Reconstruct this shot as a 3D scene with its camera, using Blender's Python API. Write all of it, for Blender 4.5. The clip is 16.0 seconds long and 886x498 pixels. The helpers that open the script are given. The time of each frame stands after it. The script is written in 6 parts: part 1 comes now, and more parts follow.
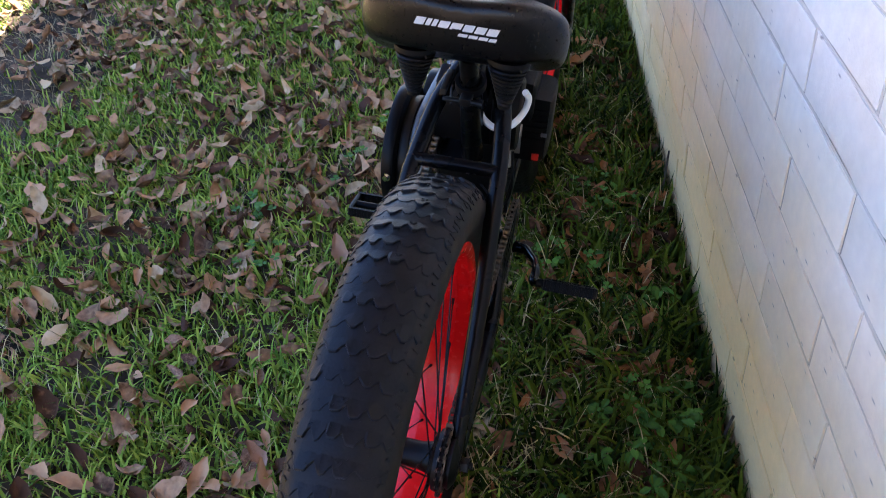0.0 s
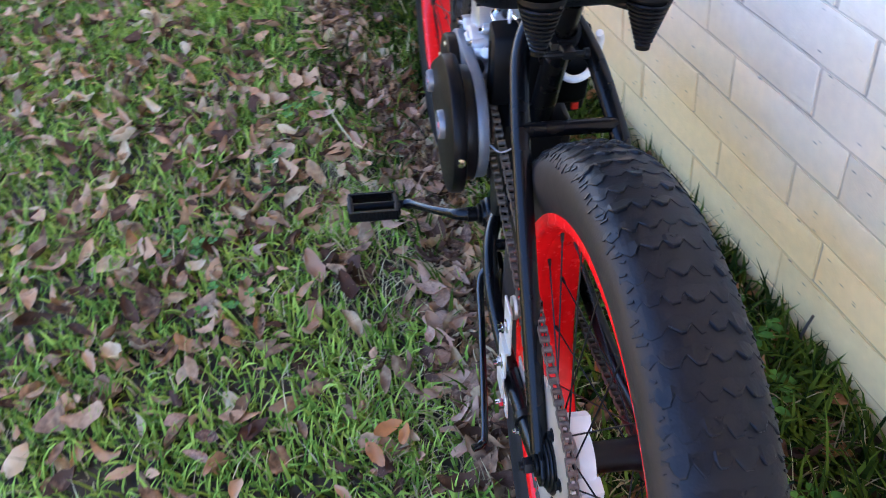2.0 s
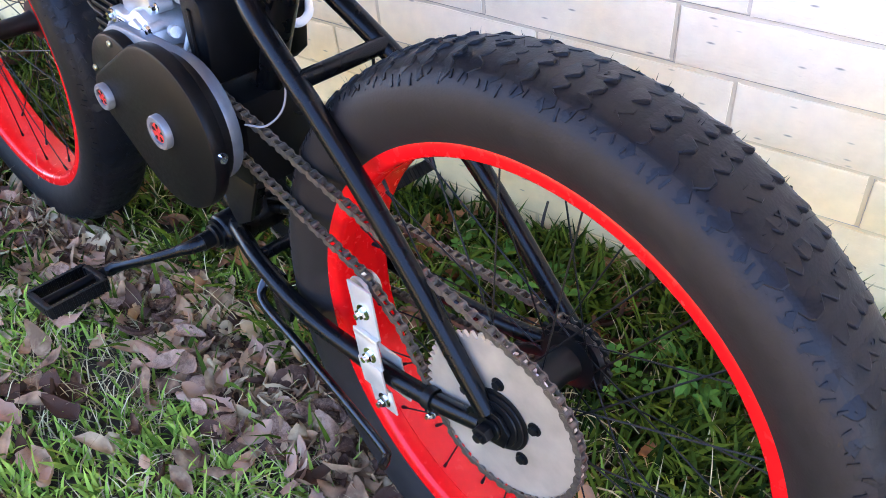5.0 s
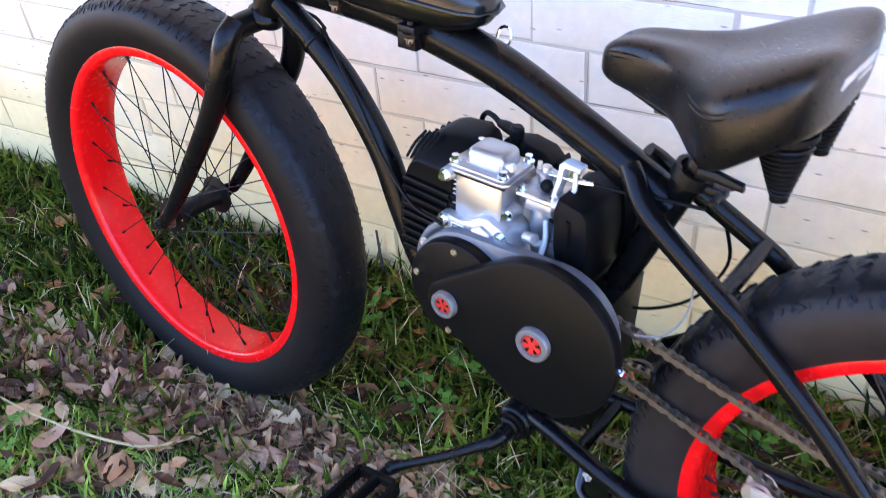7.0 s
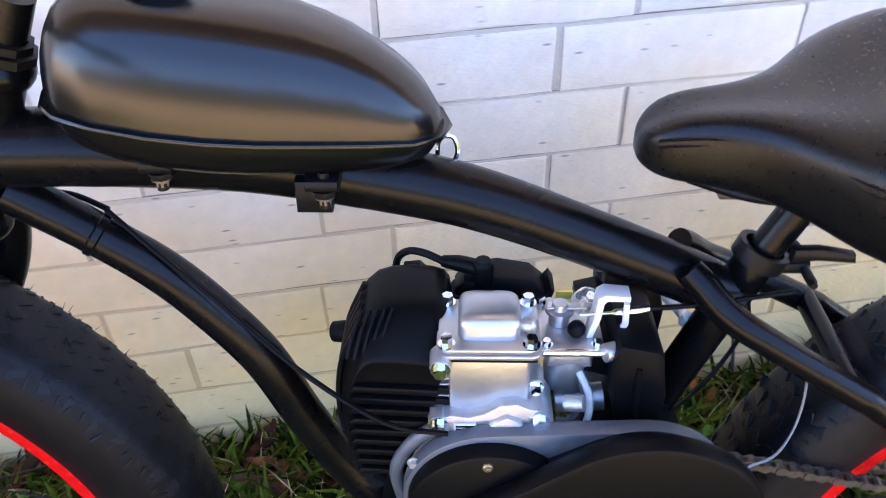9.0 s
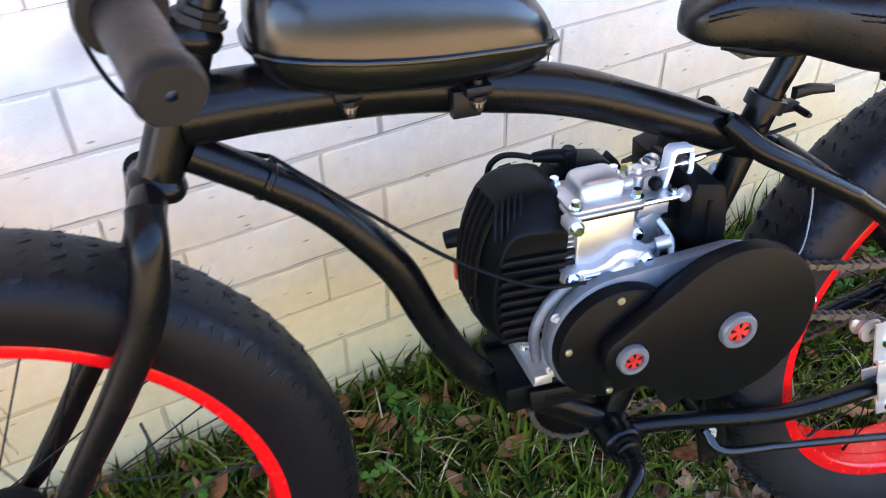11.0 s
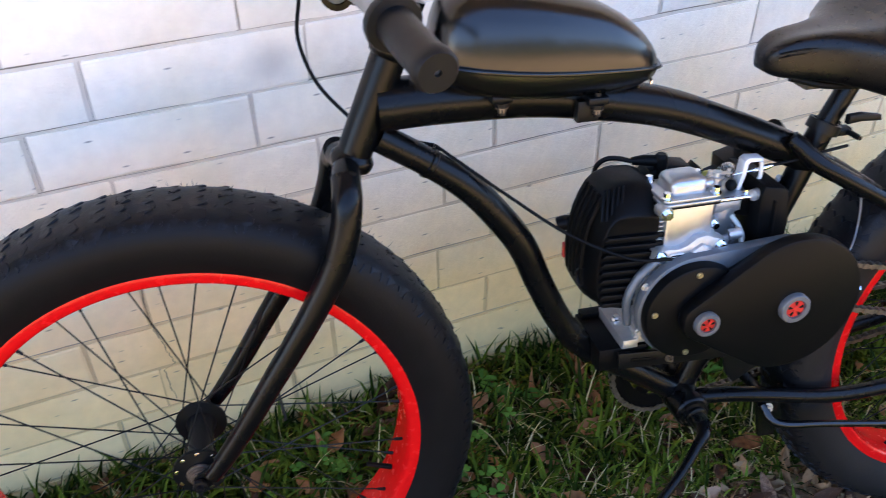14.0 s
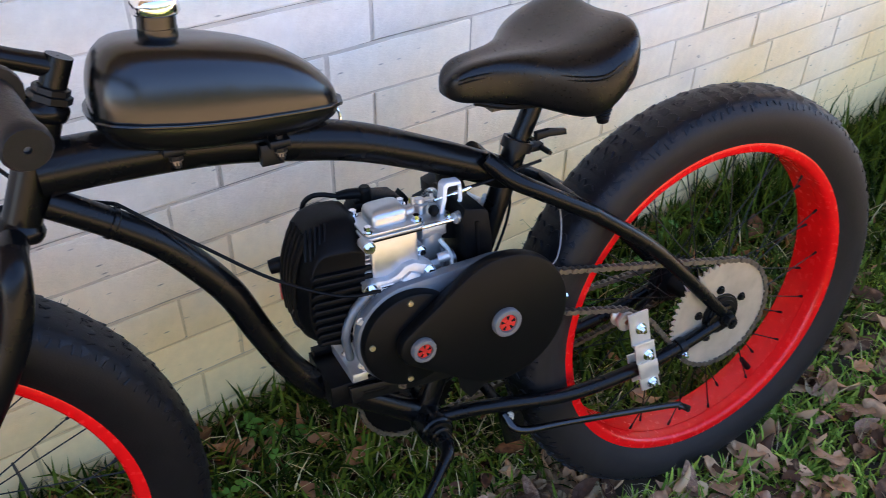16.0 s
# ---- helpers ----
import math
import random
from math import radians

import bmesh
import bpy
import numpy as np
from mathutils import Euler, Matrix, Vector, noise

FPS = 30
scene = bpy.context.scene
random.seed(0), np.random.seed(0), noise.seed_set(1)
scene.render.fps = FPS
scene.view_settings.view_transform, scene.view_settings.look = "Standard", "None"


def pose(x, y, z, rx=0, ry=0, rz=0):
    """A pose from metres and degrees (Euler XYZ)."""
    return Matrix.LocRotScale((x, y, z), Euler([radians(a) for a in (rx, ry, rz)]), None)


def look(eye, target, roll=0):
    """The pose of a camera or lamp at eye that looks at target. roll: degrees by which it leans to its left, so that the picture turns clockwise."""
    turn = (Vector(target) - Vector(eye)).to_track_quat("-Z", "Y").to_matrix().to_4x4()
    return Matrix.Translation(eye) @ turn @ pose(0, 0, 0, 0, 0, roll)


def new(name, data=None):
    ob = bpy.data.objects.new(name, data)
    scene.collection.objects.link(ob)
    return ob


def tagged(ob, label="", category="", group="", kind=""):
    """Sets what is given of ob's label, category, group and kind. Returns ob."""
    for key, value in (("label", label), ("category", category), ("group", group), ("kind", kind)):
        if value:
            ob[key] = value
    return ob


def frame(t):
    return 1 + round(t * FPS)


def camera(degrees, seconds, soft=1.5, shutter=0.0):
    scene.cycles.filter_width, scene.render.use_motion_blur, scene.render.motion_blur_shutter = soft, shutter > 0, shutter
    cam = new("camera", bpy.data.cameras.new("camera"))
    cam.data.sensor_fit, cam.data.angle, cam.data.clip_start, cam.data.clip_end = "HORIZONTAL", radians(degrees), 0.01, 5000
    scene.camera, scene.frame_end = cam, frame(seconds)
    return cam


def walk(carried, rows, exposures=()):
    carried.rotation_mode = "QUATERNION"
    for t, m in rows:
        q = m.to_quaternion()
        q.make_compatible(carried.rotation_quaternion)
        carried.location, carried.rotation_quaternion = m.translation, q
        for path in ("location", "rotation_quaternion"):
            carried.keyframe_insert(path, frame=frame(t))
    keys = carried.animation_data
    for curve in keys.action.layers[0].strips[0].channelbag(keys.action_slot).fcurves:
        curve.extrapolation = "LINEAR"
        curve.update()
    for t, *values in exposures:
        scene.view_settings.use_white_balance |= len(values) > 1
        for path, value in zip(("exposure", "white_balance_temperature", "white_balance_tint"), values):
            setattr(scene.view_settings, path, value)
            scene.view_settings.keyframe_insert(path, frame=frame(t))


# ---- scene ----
import itertools

cam = camera(54.5, 16.0, soft=0.6, shutter=0.35)
PATH = [
    (0, (2.01, -0.363, 1.287), (0.464, -0.547, 0.032), -5.6),
    (0.5, (2.034, -0.446, 1.283), (0.521, -0.542, -0.021), -6.5),
    (1, (2.007, -0.612, 1.274), (0.501, -0.535, -0.04), -5.1),
    (1.5, (1.935, -0.741, 1.268), (0.456, -0.536, -0.063), -5.2),
    (2, (1.814, -0.792, 1.249), (0.378, -0.487, -0.109), -8.6),
    (2.5, (1.683, -0.802, 1.205), (0.425, -0.215, -0.235), -12.8),
    (2.7, (1.640, -0.815, 1.165), (0.480, -0.060, -0.310), -11.0),
    (3, (1.585, -0.856, 1.133), (0.651, 0.075, -0.371), -8.6),
    (3.2, (1.566, -0.845, 1.104), (0.668, 0.075, -0.384), -8.6),
    (5.3, (1.567, -1.063, 1.103), (0.704, 0.128, -0.252), -5.8),
    (5.5, (1.544, -1.095, 1.126), (0.697, 0.125, -0.214), -5.5),
    (6, (1.403, -1.158, 1.195), (0.627, 0.106, -0.146), -4.7),
    (6.5, (1.207, -1.223, 1.22), (0.467, 0.106, -0.079), -3.9),
    (7, (1.098, -1.168, 1.225), (0.31, 0.179, -0.026), -5.0),
    (7.5, (1.007, -1.034, 1.21), (0.255, 0.33, -0.044), -5.4),
    (8, (0.905, -0.944, 1.207), (0.393, 0.465, -0.115), -4.7),
    (10.3, (0.376, -0.876, 1.160), (1.113, 0.456, -0.138), -1.1),
    (10.5, (0.358, -0.890, 1.164), (1.099, 0.455, -0.118), -1.3),
    (11, (0.295, -0.969, 1.196), (1.001, 0.387, -0.094), -1.0),
    (11.5, (0.204, -1.055, 1.213), (0.832, 0.328, -0.088), -0.8),
    (12, (0.127, -1.074, 1.211), (0.642, 0.332, -0.115), -1.3),
    (12.5, (0.086, -1.076, 1.208), (0.497, 0.373, -0.108), -2.3),
    (13, (0.083, -1.091, 1.231), (0.497, 0.387, -0.052), -1.7),
    (13.5, (0.094, -1.119, 1.26), (0.598, 0.366, 0.019), -0.9),
    (14, (0.12, -1.142, 1.274), (0.745, 0.33, 0.072), -0.6),
    (14.5, (0.163, -1.154, 1.286), (0.885, 0.296, 0.112), -0.4),
    (15, (0.205, -1.163, 1.29), (1.015, 0.247, 0.127), -0.4),
    (15.5, (0.246, -1.176, 1.292), (1.142, 0.178, 0.125), 0.2),
    (16, (0.263, -1.185, 1.295), (1.243, 0.1, 0.117), 1.3),
]
EXPOSURES = [(t, stops + (0.80 if t < 4 else 0.82 if t < 9 else 0.76), 5930 if t < 4 else 6230 if t < 9 else 6530, 21 if t < 4 else 24 if t < 9 else 19) for t, stops in ((0, 2.84), (1, 3.28), (2, 3.58), (3, 3.68), (5.5, 3.93), (6.5, 3.90), (7.5, 3.52), (8.1, 3.29), (10.5, 3.84), (12.0, 3.57), (12.5, 3.46), (13.7, 3.22), (15, 3.01), (16, 2.98))]
walk(cam, [(t, look(eye, target, roll)) for t, eye, target, roll in PATH], EXPOSURES)

# ---- sky and sun: the sun stands behind the wall, so that the wall shades the lawn beside it ----
SUN_ELEV, SUN_AZIM = radians(66.0), radians(12.0)
world = bpy.data.worlds.new("sky")
scene.world = world
world.use_nodes = True
wn = world.node_tree.nodes
sky = wn.new("ShaderNodeTexSky")
sky.sky_type = "NISHITA"
sky.sun_disc = False
sky.sun_elevation = SUN_ELEV
sky.sun_rotation = SUN_AZIM
sky.dust_density, sky.ozone_density = 0.2, 5.0
world.node_tree.links.new(sky.outputs["Color"], wn["Background"].inputs["Color"])
wn["Background"].inputs["Strength"].default_value = 0.075
sun = new("sun", bpy.data.lights.new("sun", "SUN"))
sun.data.energy, sun.data.angle, sun.data.color = 5.0, radians(0.5), (1.0, 0.94, 0.84)
toward_sun = Vector((math.sin(SUN_AZIM) * math.cos(SUN_ELEV), math.cos(SUN_AZIM) * math.cos(SUN_ELEV), math.sin(SUN_ELEV)))
sun.matrix_world = look(toward_sun * 30, (0, 0, 0))


# ---- materials ----
def material(name, color, rough=0.5, metal=0.0, spread=0.15, scale=40.0, bump=0.0, bump_scale=200.0, color2=None, coat=0.0,
             per_object=0.0, per_island=0.0, spec=0.5, patch=4.0, rough_spread=0.1):
    """A procedural surface: two scales of colour change, changing gloss and a fine relief."""
    m = bpy.data.materials.new(name)
    m.use_nodes = True
    nodes, links = m.node_tree.nodes, m.node_tree.links
    bsdf = nodes["Principled BSDF"]
    coord = nodes.new("ShaderNodeTexCoord")
    fine, large = nodes.new("ShaderNodeTexNoise"), nodes.new("ShaderNodeTexNoise")
    fine.inputs["Scale"].default_value, fine.inputs["Detail"].default_value = scale, 5
    large.inputs["Scale"].default_value, large.inputs["Detail"].default_value = patch, 3
    for n in (fine, large):
        links.new(coord.outputs["Object"], n.inputs["Vector"])
    both = nodes.new("ShaderNodeMath")
    both.operation = "ADD"
    links.new(fine.outputs["Fac"], both.inputs[0])
    links.new(large.outputs["Fac"], both.inputs[1])
    value = both.outputs[0]
    if per_object or per_island:
        rnd = nodes.new("ShaderNodeObjectInfo").outputs["Random"] if per_object else nodes.new("ShaderNodeNewGeometry").outputs["Random Per Island"]
        mul, add = nodes.new("ShaderNodeMath"), nodes.new("ShaderNodeMath")
        mul.operation, add.operation = "MULTIPLY_ADD", "ADD"
        mul.inputs[1].default_value, mul.inputs[2].default_value = per_object or per_island, -0.5 * (per_object or per_island)
        links.new(rnd, mul.inputs[0])
        links.new(value, add.inputs[0])
        links.new(mul.outputs[0], add.inputs[1])
        value = add.outputs[0]
    ramp = nodes.new("ShaderNodeMapRange")
    ramp.inputs["From Min"].default_value, ramp.inputs["From Max"].default_value = 0.65, 1.35
    links.new(value, ramp.inputs["Value"])
    mix = nodes.new("ShaderNodeMix")
    mix.data_type = "RGBA"
    dark = color2 or [c * (1 - spread) for c in color]
    light = color if color2 else [min(1, c * (1 + spread)) for c in color]
    mix.inputs["A"].default_value, mix.inputs["B"].default_value = (*dark, 1), (*light, 1)
    links.new(ramp.outputs["Result"], mix.inputs["Factor"])
    links.new(mix.outputs["Result"], bsdf.inputs["Base Color"])
    gloss = nodes.new("ShaderNodeMapRange")
    gloss.inputs["To Min"].default_value, gloss.inputs["To Max"].default_value = max(0.03, rough - rough_spread), min(1, rough + rough_spread)
    links.new(fine.outputs["Fac"], gloss.inputs["Value"])
    links.new(gloss.outputs["Result"], bsdf.inputs["Roughness"])
    bsdf.inputs["Metallic"].default_value = metal
    bsdf.inputs["Coat Weight"].default_value = coat
    bsdf.inputs["Specular IOR Level"].default_value = spec
    if bump:
        relief, tex = nodes.new("ShaderNodeBump"), nodes.new("ShaderNodeTexNoise")
        tex.inputs["Scale"].default_value, tex.inputs["Detail"].default_value = bump_scale, 4
        links.new(coord.outputs["Object"], tex.inputs["Vector"])
        relief.inputs["Strength"].default_value, relief.inputs["Distance"].default_value = bump, 0.002
        links.new(tex.outputs["Fac"], relief.inputs["Height"])
        links.new(relief.outputs["Normal"], bsdf.inputs["Normal"])
    return m


BLACK_PAINT = material("satin_black_paint", (0.0028, 0.0027, 0.0028), 0.27, spread=0.2, scale=20, bump=0.02, bump_scale=500, rough_spread=0.04, spec=0.17)
GLOSS_BLACK = material("gloss_black_enamel", (0.0022, 0.0022, 0.0022), 0.235, spread=0.2, scale=12, bump=0.01, bump_scale=300, rough_spread=0.03, spec=0.46)
# tread rubber: its blue cast paints in the sky's reflection
SKY_TINT_RUBBER = material("sky_tint_tyre_rubber", (0.0062, 0.0063, 0.0080), 0.44, scale=45, bump=0.18, bump_scale=350, color2=(0.0030, 0.0031, 0.0040), patch=6, spec=0.19)
SIDE_RUBBER = material("sidewall_rubber", (0.0070, 0.0058, 0.0054), 0.50, scale=60, bump=0.12, bump_scale=350, color2=(0.0040, 0.0035, 0.0034), patch=5, spec=0.14)
RED_PAINT = material("red_rim_paint", (0.70, 0.005, 0.005), 0.25, spread=0.10, scale=90, bump=0.02, bump_scale=300, spec=0.30)
DUSTY_RUBBER = material("dusty_tyre_rubber", (0.0185, 0.0138, 0.0116), 0.55, spread=0.3, scale=60, bump=0.15, bump_scale=350, color2=(0.0080, 0.0065, 0.0058), patch=6, spec=0.22)
BLACK_PLASTIC = material("black_plastic", (0.0022, 0.0022, 0.0023), 0.46, spread=0.2, scale=300, bump=0.12, bump_scale=1500, spec=0.10)
BLACK_STEEL = material("black_steel", (0.0038, 0.0038, 0.0039), 0.40, spread=0.3, scale=120, bump=0.06, bump_scale=600, spec=0.19)
GRIP_RUBBER = material("grip_rubber", (0.0065, 0.0064, 0.0066), 0.42, spread=0.2, scale=150, bump=0.2, bump_scale=900, spec=0.22)
LEATHER = material("black_vinyl", (0.0030, 0.0029, 0.0031), 0.30, spread=0.2, scale=250, bump=0.10, bump_scale=700, spec=0.26)
ALLOY = material("cast_aluminium", (0.50, 0.49, 0.475), 0.43, 0.8, spread=0.2, scale=70, bump=0.25, bump_scale=500)
BRIGHT_ALLOY = material("bright_aluminium", (0.50, 0.50, 0.495), 0.34, 0.85, spread=0.12, scale=60, bump=0.08, bump_scale=400)
CASTING = material("grey_die_casting", (0.13, 0.142, 0.155), 0.48, 0.55, spread=0.2, scale=70, bump=0.2, bump_scale=500)
CHROME = material("chrome", (0.80, 0.80, 0.80), 0.09, 1.0, spread=0.05, rough_spread=0.04)
ZINC = material("zinc_plate", (0.62, 0.56, 0.47), 0.42, 0.6, spread=0.12, scale=60, bump=0.08, bump_scale=250)
SPROCKET_STEEL = material("bare_sprocket_steel", (0.52, 0.44, 0.34), 0.45, 0.7, spread=0.18, scale=45, bump=0.08, bump_scale=300, patch=12)
CHAIN_STEEL = material("oiled_chain_steel", (0.16, 0.13, 0.10), 0.45, 0.8, spread=0.4, scale=200)
GREY_PAINT = material("grey_bar_paint", (0.20, 0.20, 0.20), 0.45, 0.2, spread=0.15, scale=150, bump=0.05)
WHITE_PLASTIC = material("white_plastic", (0.75, 0.75, 0.72), 0.45)
RED_PLASTIC = material("red_anodised", (0.62, 0.03, 0.02), 0.35, 0.3)
WHITE_PRINT = material("white_print", (0.55, 0.55, 0.55), 0.5)
BELT_PLASTIC = material("satin_black_case", (0.0026, 0.0026, 0.0027), 0.40, spread=0.2, scale=200, bump=0.05, bump_scale=900, spec=0.11)
CAP_GREY = material("grey_cap_ring", (0.16, 0.155, 0.155), 0.45, 0.5, spread=0.15, scale=150, bump=0.05)
SOIL = material("lawn_soil", (0.085, 0.058, 0.034), 0.95, spec=0.1, spread=0.3, scale=30, bump=0.8, bump_scale=60, color2=(0.022, 0.017, 0.011), patch=3)
JOINT_SHADE_GRIME = material("joint_shade_grime", (0.42, 0.37, 0.30), 0.9, color2=(0.17, 0.145, 0.115), scale=9, patch=2.0)
FAR_LAWN = material("leaf_strewn_lawn", (0.31, 0.195, 0.100), 0.9, color2=(0.17, 0.115, 0.055), scale=3, patch=0.5, bump=0.6, bump_scale=30)
FAR_TREES = material("far_foliage", (0.060, 0.075, 0.030), 0.9, color2=(0.015, 0.022, 0.010), scale=1.2, patch=0.3)


def masonry_paint(m):
    """White masonry paint with pits, grime, and a yellow band of uneven height along its foot: mild stain plus painted
    bounce light.
    """
    nodes, links = m.node_tree.nodes, m.node_tree.links
    bsdf = nodes["Principled BSDF"]
    geo = nodes.new("ShaderNodeNewGeometry")
    pits = nodes.new("ShaderNodeTexVoronoi")
    pits.inputs["Scale"].default_value, pits.inputs["Randomness"].default_value = 58.0, 1.0
    along, streak = nodes.new("ShaderNodeMapping"), nodes.new("ShaderNodeMapping")
    along.inputs["Scale"].default_value = (0.42, 1.0, 1.5)
    streak.inputs["Scale"].default_value = (0.38, 1.0, 1.3)
    links.new(geo.outputs["Position"], along.inputs["Vector"])
    links.new(geo.outputs["Position"], streak.inputs["Vector"])
    links.new(along.outputs["Vector"], pits.inputs["Vector"])
    relief = bsdf.inputs["Normal"].links[0].from_node.inputs["Height"].links[0].from_node
    links.new(streak.outputs["Vector"], relief.inputs["Vector"])
    pit = nodes.new("ShaderNodeMapRange")
    pit.inputs["From Min"].default_value, pit.inputs["From Max"].default_value = 0.06, 0.18
    pit.inputs["To Min"].default_value, pit.inputs["To Max"].default_value = 0.7, 0.0
    links.new(pits.outputs["Distance"], pit.inputs["Value"])
    pick = nodes.new("ShaderNodeMath")
    pick.operation = "GREATER_THAN"
    sep = nodes.new("ShaderNodeSeparateColor")
    links.new(pits.outputs["Color"], sep.inputs["Color"])
    links.new(sep.outputs["Red"], pick.inputs[0])
    both = nodes.new("ShaderNodeMath")
    both.operation = "MULTIPLY"
    links.new(pit.outputs["Result"], both.inputs[0])
    links.new(pick.outputs[0], both.inputs[1])
    # yellow foot of the wall: sunlit ground's warm bounce put into the colour, with stain
    xyz = nodes.new("ShaderNodeSeparateXYZ")
    links.new(geo.outputs["Position"], xyz.inputs[0])
    cloud = nodes.new("ShaderNodeTexNoise")
    cloud.inputs["Scale"].default_value, cloud.inputs["Detail"].default_value = 3.0, 4
    links.new(geo.outputs["Position"], cloud.inputs["Vector"])
    wob = nodes.new("ShaderNodeMath")
    wob.operation = "MULTIPLY_ADD"
    wob.inputs[1].default_value = -0.75
    links.new(cloud.outputs["Fac"], wob.inputs[0])
    links.new(xyz.outputs["Z"], wob.inputs[2])
    foot = nodes.new("ShaderNodeMapRange")
    foot.inputs["From Min"].default_value, foot.inputs["From Max"].default_value = -0.16, 0.47
    foot.inputs["To Min"].default_value, foot.inputs["To Max"].default_value = 0.95, 0.0
    links.new(wob.outputs[0], foot.inputs["Value"])
    worn = nodes.new("ShaderNodeMapRange")
    worn.inputs["To Min"].default_value, worn.inputs["To Max"].default_value = 0.90, 0.55
    links.new(foot.outputs["Result"], worn.inputs["Value"])
    links.new(worn.outputs["Result"], pick.inputs[1])
    base = bsdf.inputs["Base Color"].links[0].from_socket
    bounce_tint, dirt = nodes.new("ShaderNodeMix"), nodes.new("ShaderNodeMix")
    for n in (bounce_tint, dirt):
        n.data_type = "RGBA"
    bounce_tint.blend_type = "MULTIPLY"
    bounce_tint.inputs["B"].default_value = (0.98, 0.75, 0.37, 1)
    dirt.inputs["B"].default_value = (0.15, 0.13, 0.11, 1)
    links.new(foot.outputs["Result"], bounce_tint.inputs["Factor"])
    links.new(base, bounce_tint.inputs["A"])
    links.new(both.outputs[0], dirt.inputs["Factor"])
    links.new(bounce_tint.outputs["Result"], dirt.inputs["A"])
    last = dirt.outputs["Result"]
    for at, wide, depth in (((0.343, 0.0, 0.756), 0.052, 0.42), ((0.278, 0.0, 0.684), 0.06, 0.16), ((0.46, 0.0, 0.70), 0.05, 0.2), ((1.9, 0.0, 0.42), 0.09, 0.25)):
        away, fade, smear = nodes.new("ShaderNodeVectorMath"), nodes.new("ShaderNodeMapRange"), nodes.new("ShaderNodeMix")
        away.operation = "DISTANCE"
        away.inputs[1].default_value = at
        links.new(geo.outputs["Position"], away.inputs[0])
        fade.interpolation_type = "SMOOTHSTEP"
        fade.inputs["From Max"].default_value, fade.inputs["To Min"].default_value, fade.inputs["To Max"].default_value = wide, depth, 0.0
        links.new(away.outputs["Value"], fade.inputs["Value"])
        smear.data_type = "RGBA"
        smear.inputs["B"].default_value = (0.30, 0.29, 0.29, 1)
        links.new(fade.outputs["Result"], smear.inputs["Factor"])
        links.new(last, smear.inputs["A"])
        last = smear.outputs["Result"]
    links.new(last, bsdf.inputs["Base Color"])
    return m


BRICK = masonry_paint(material("painted_brick", (0.87, 0.825, 0.745), 0.62, spread=0.08, scale=40, bump=0.6, bump_scale=260, per_object=0.35, patch=2.0))
MORTAR = masonry_paint(material("painted_mortar", (0.73, 0.68, 0.615), 0.75, spread=0.2, scale=20, bump=0.9, bump_scale=140, color2=(0.58, 0.53, 0.46), patch=2.2))
LEAF = material("dead_leaf", (0.46, 0.260, 0.132), 0.8, color2=(0.072, 0.036, 0.020), scale=60, per_island=1.0, bump=0.5, bump_scale=120, patch=9, spec=0.03)
LEAF_PALE = material("pale_dead_leaf", (0.52, 0.355, 0.185), 0.8, color2=(0.170, 0.098, 0.052), scale=60, per_island=1.0, bump=0.5, bump_scale=120, patch=9, spec=0.03)
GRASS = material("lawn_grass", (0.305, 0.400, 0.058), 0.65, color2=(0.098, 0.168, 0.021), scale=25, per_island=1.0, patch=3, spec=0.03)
# coarser grass species; its green is also darkened to carry the wall-foot shade
SHADED_BROAD_GRASS = material("shaded_broad_grass", (0.082, 0.112, 0.011), 0.6, color2=(0.012, 0.022, 0.0028), scale=25, per_island=1.1, patch=3, spec=0.03)
RUST_LITTER = material("rust_leaf_litter", (0.34, 0.150, 0.060), 0.8, color2=(0.055, 0.024, 0.013), scale=60, per_island=1.0, bump=0.5, bump_scale=120, patch=9, spec=0.03)
DRY_GRASS = material("dry_grass", (0.50, 0.40, 0.195), 0.8, color2=(0.21, 0.150, 0.07), scale=40, per_island=0.9, spec=0.1)
CLOVER = material("clover_leaf", (0.080, 0.18, 0.022), 0.6, color2=(0.035, 0.088, 0.011), scale=80, per_island=0.5, spec=0.15)


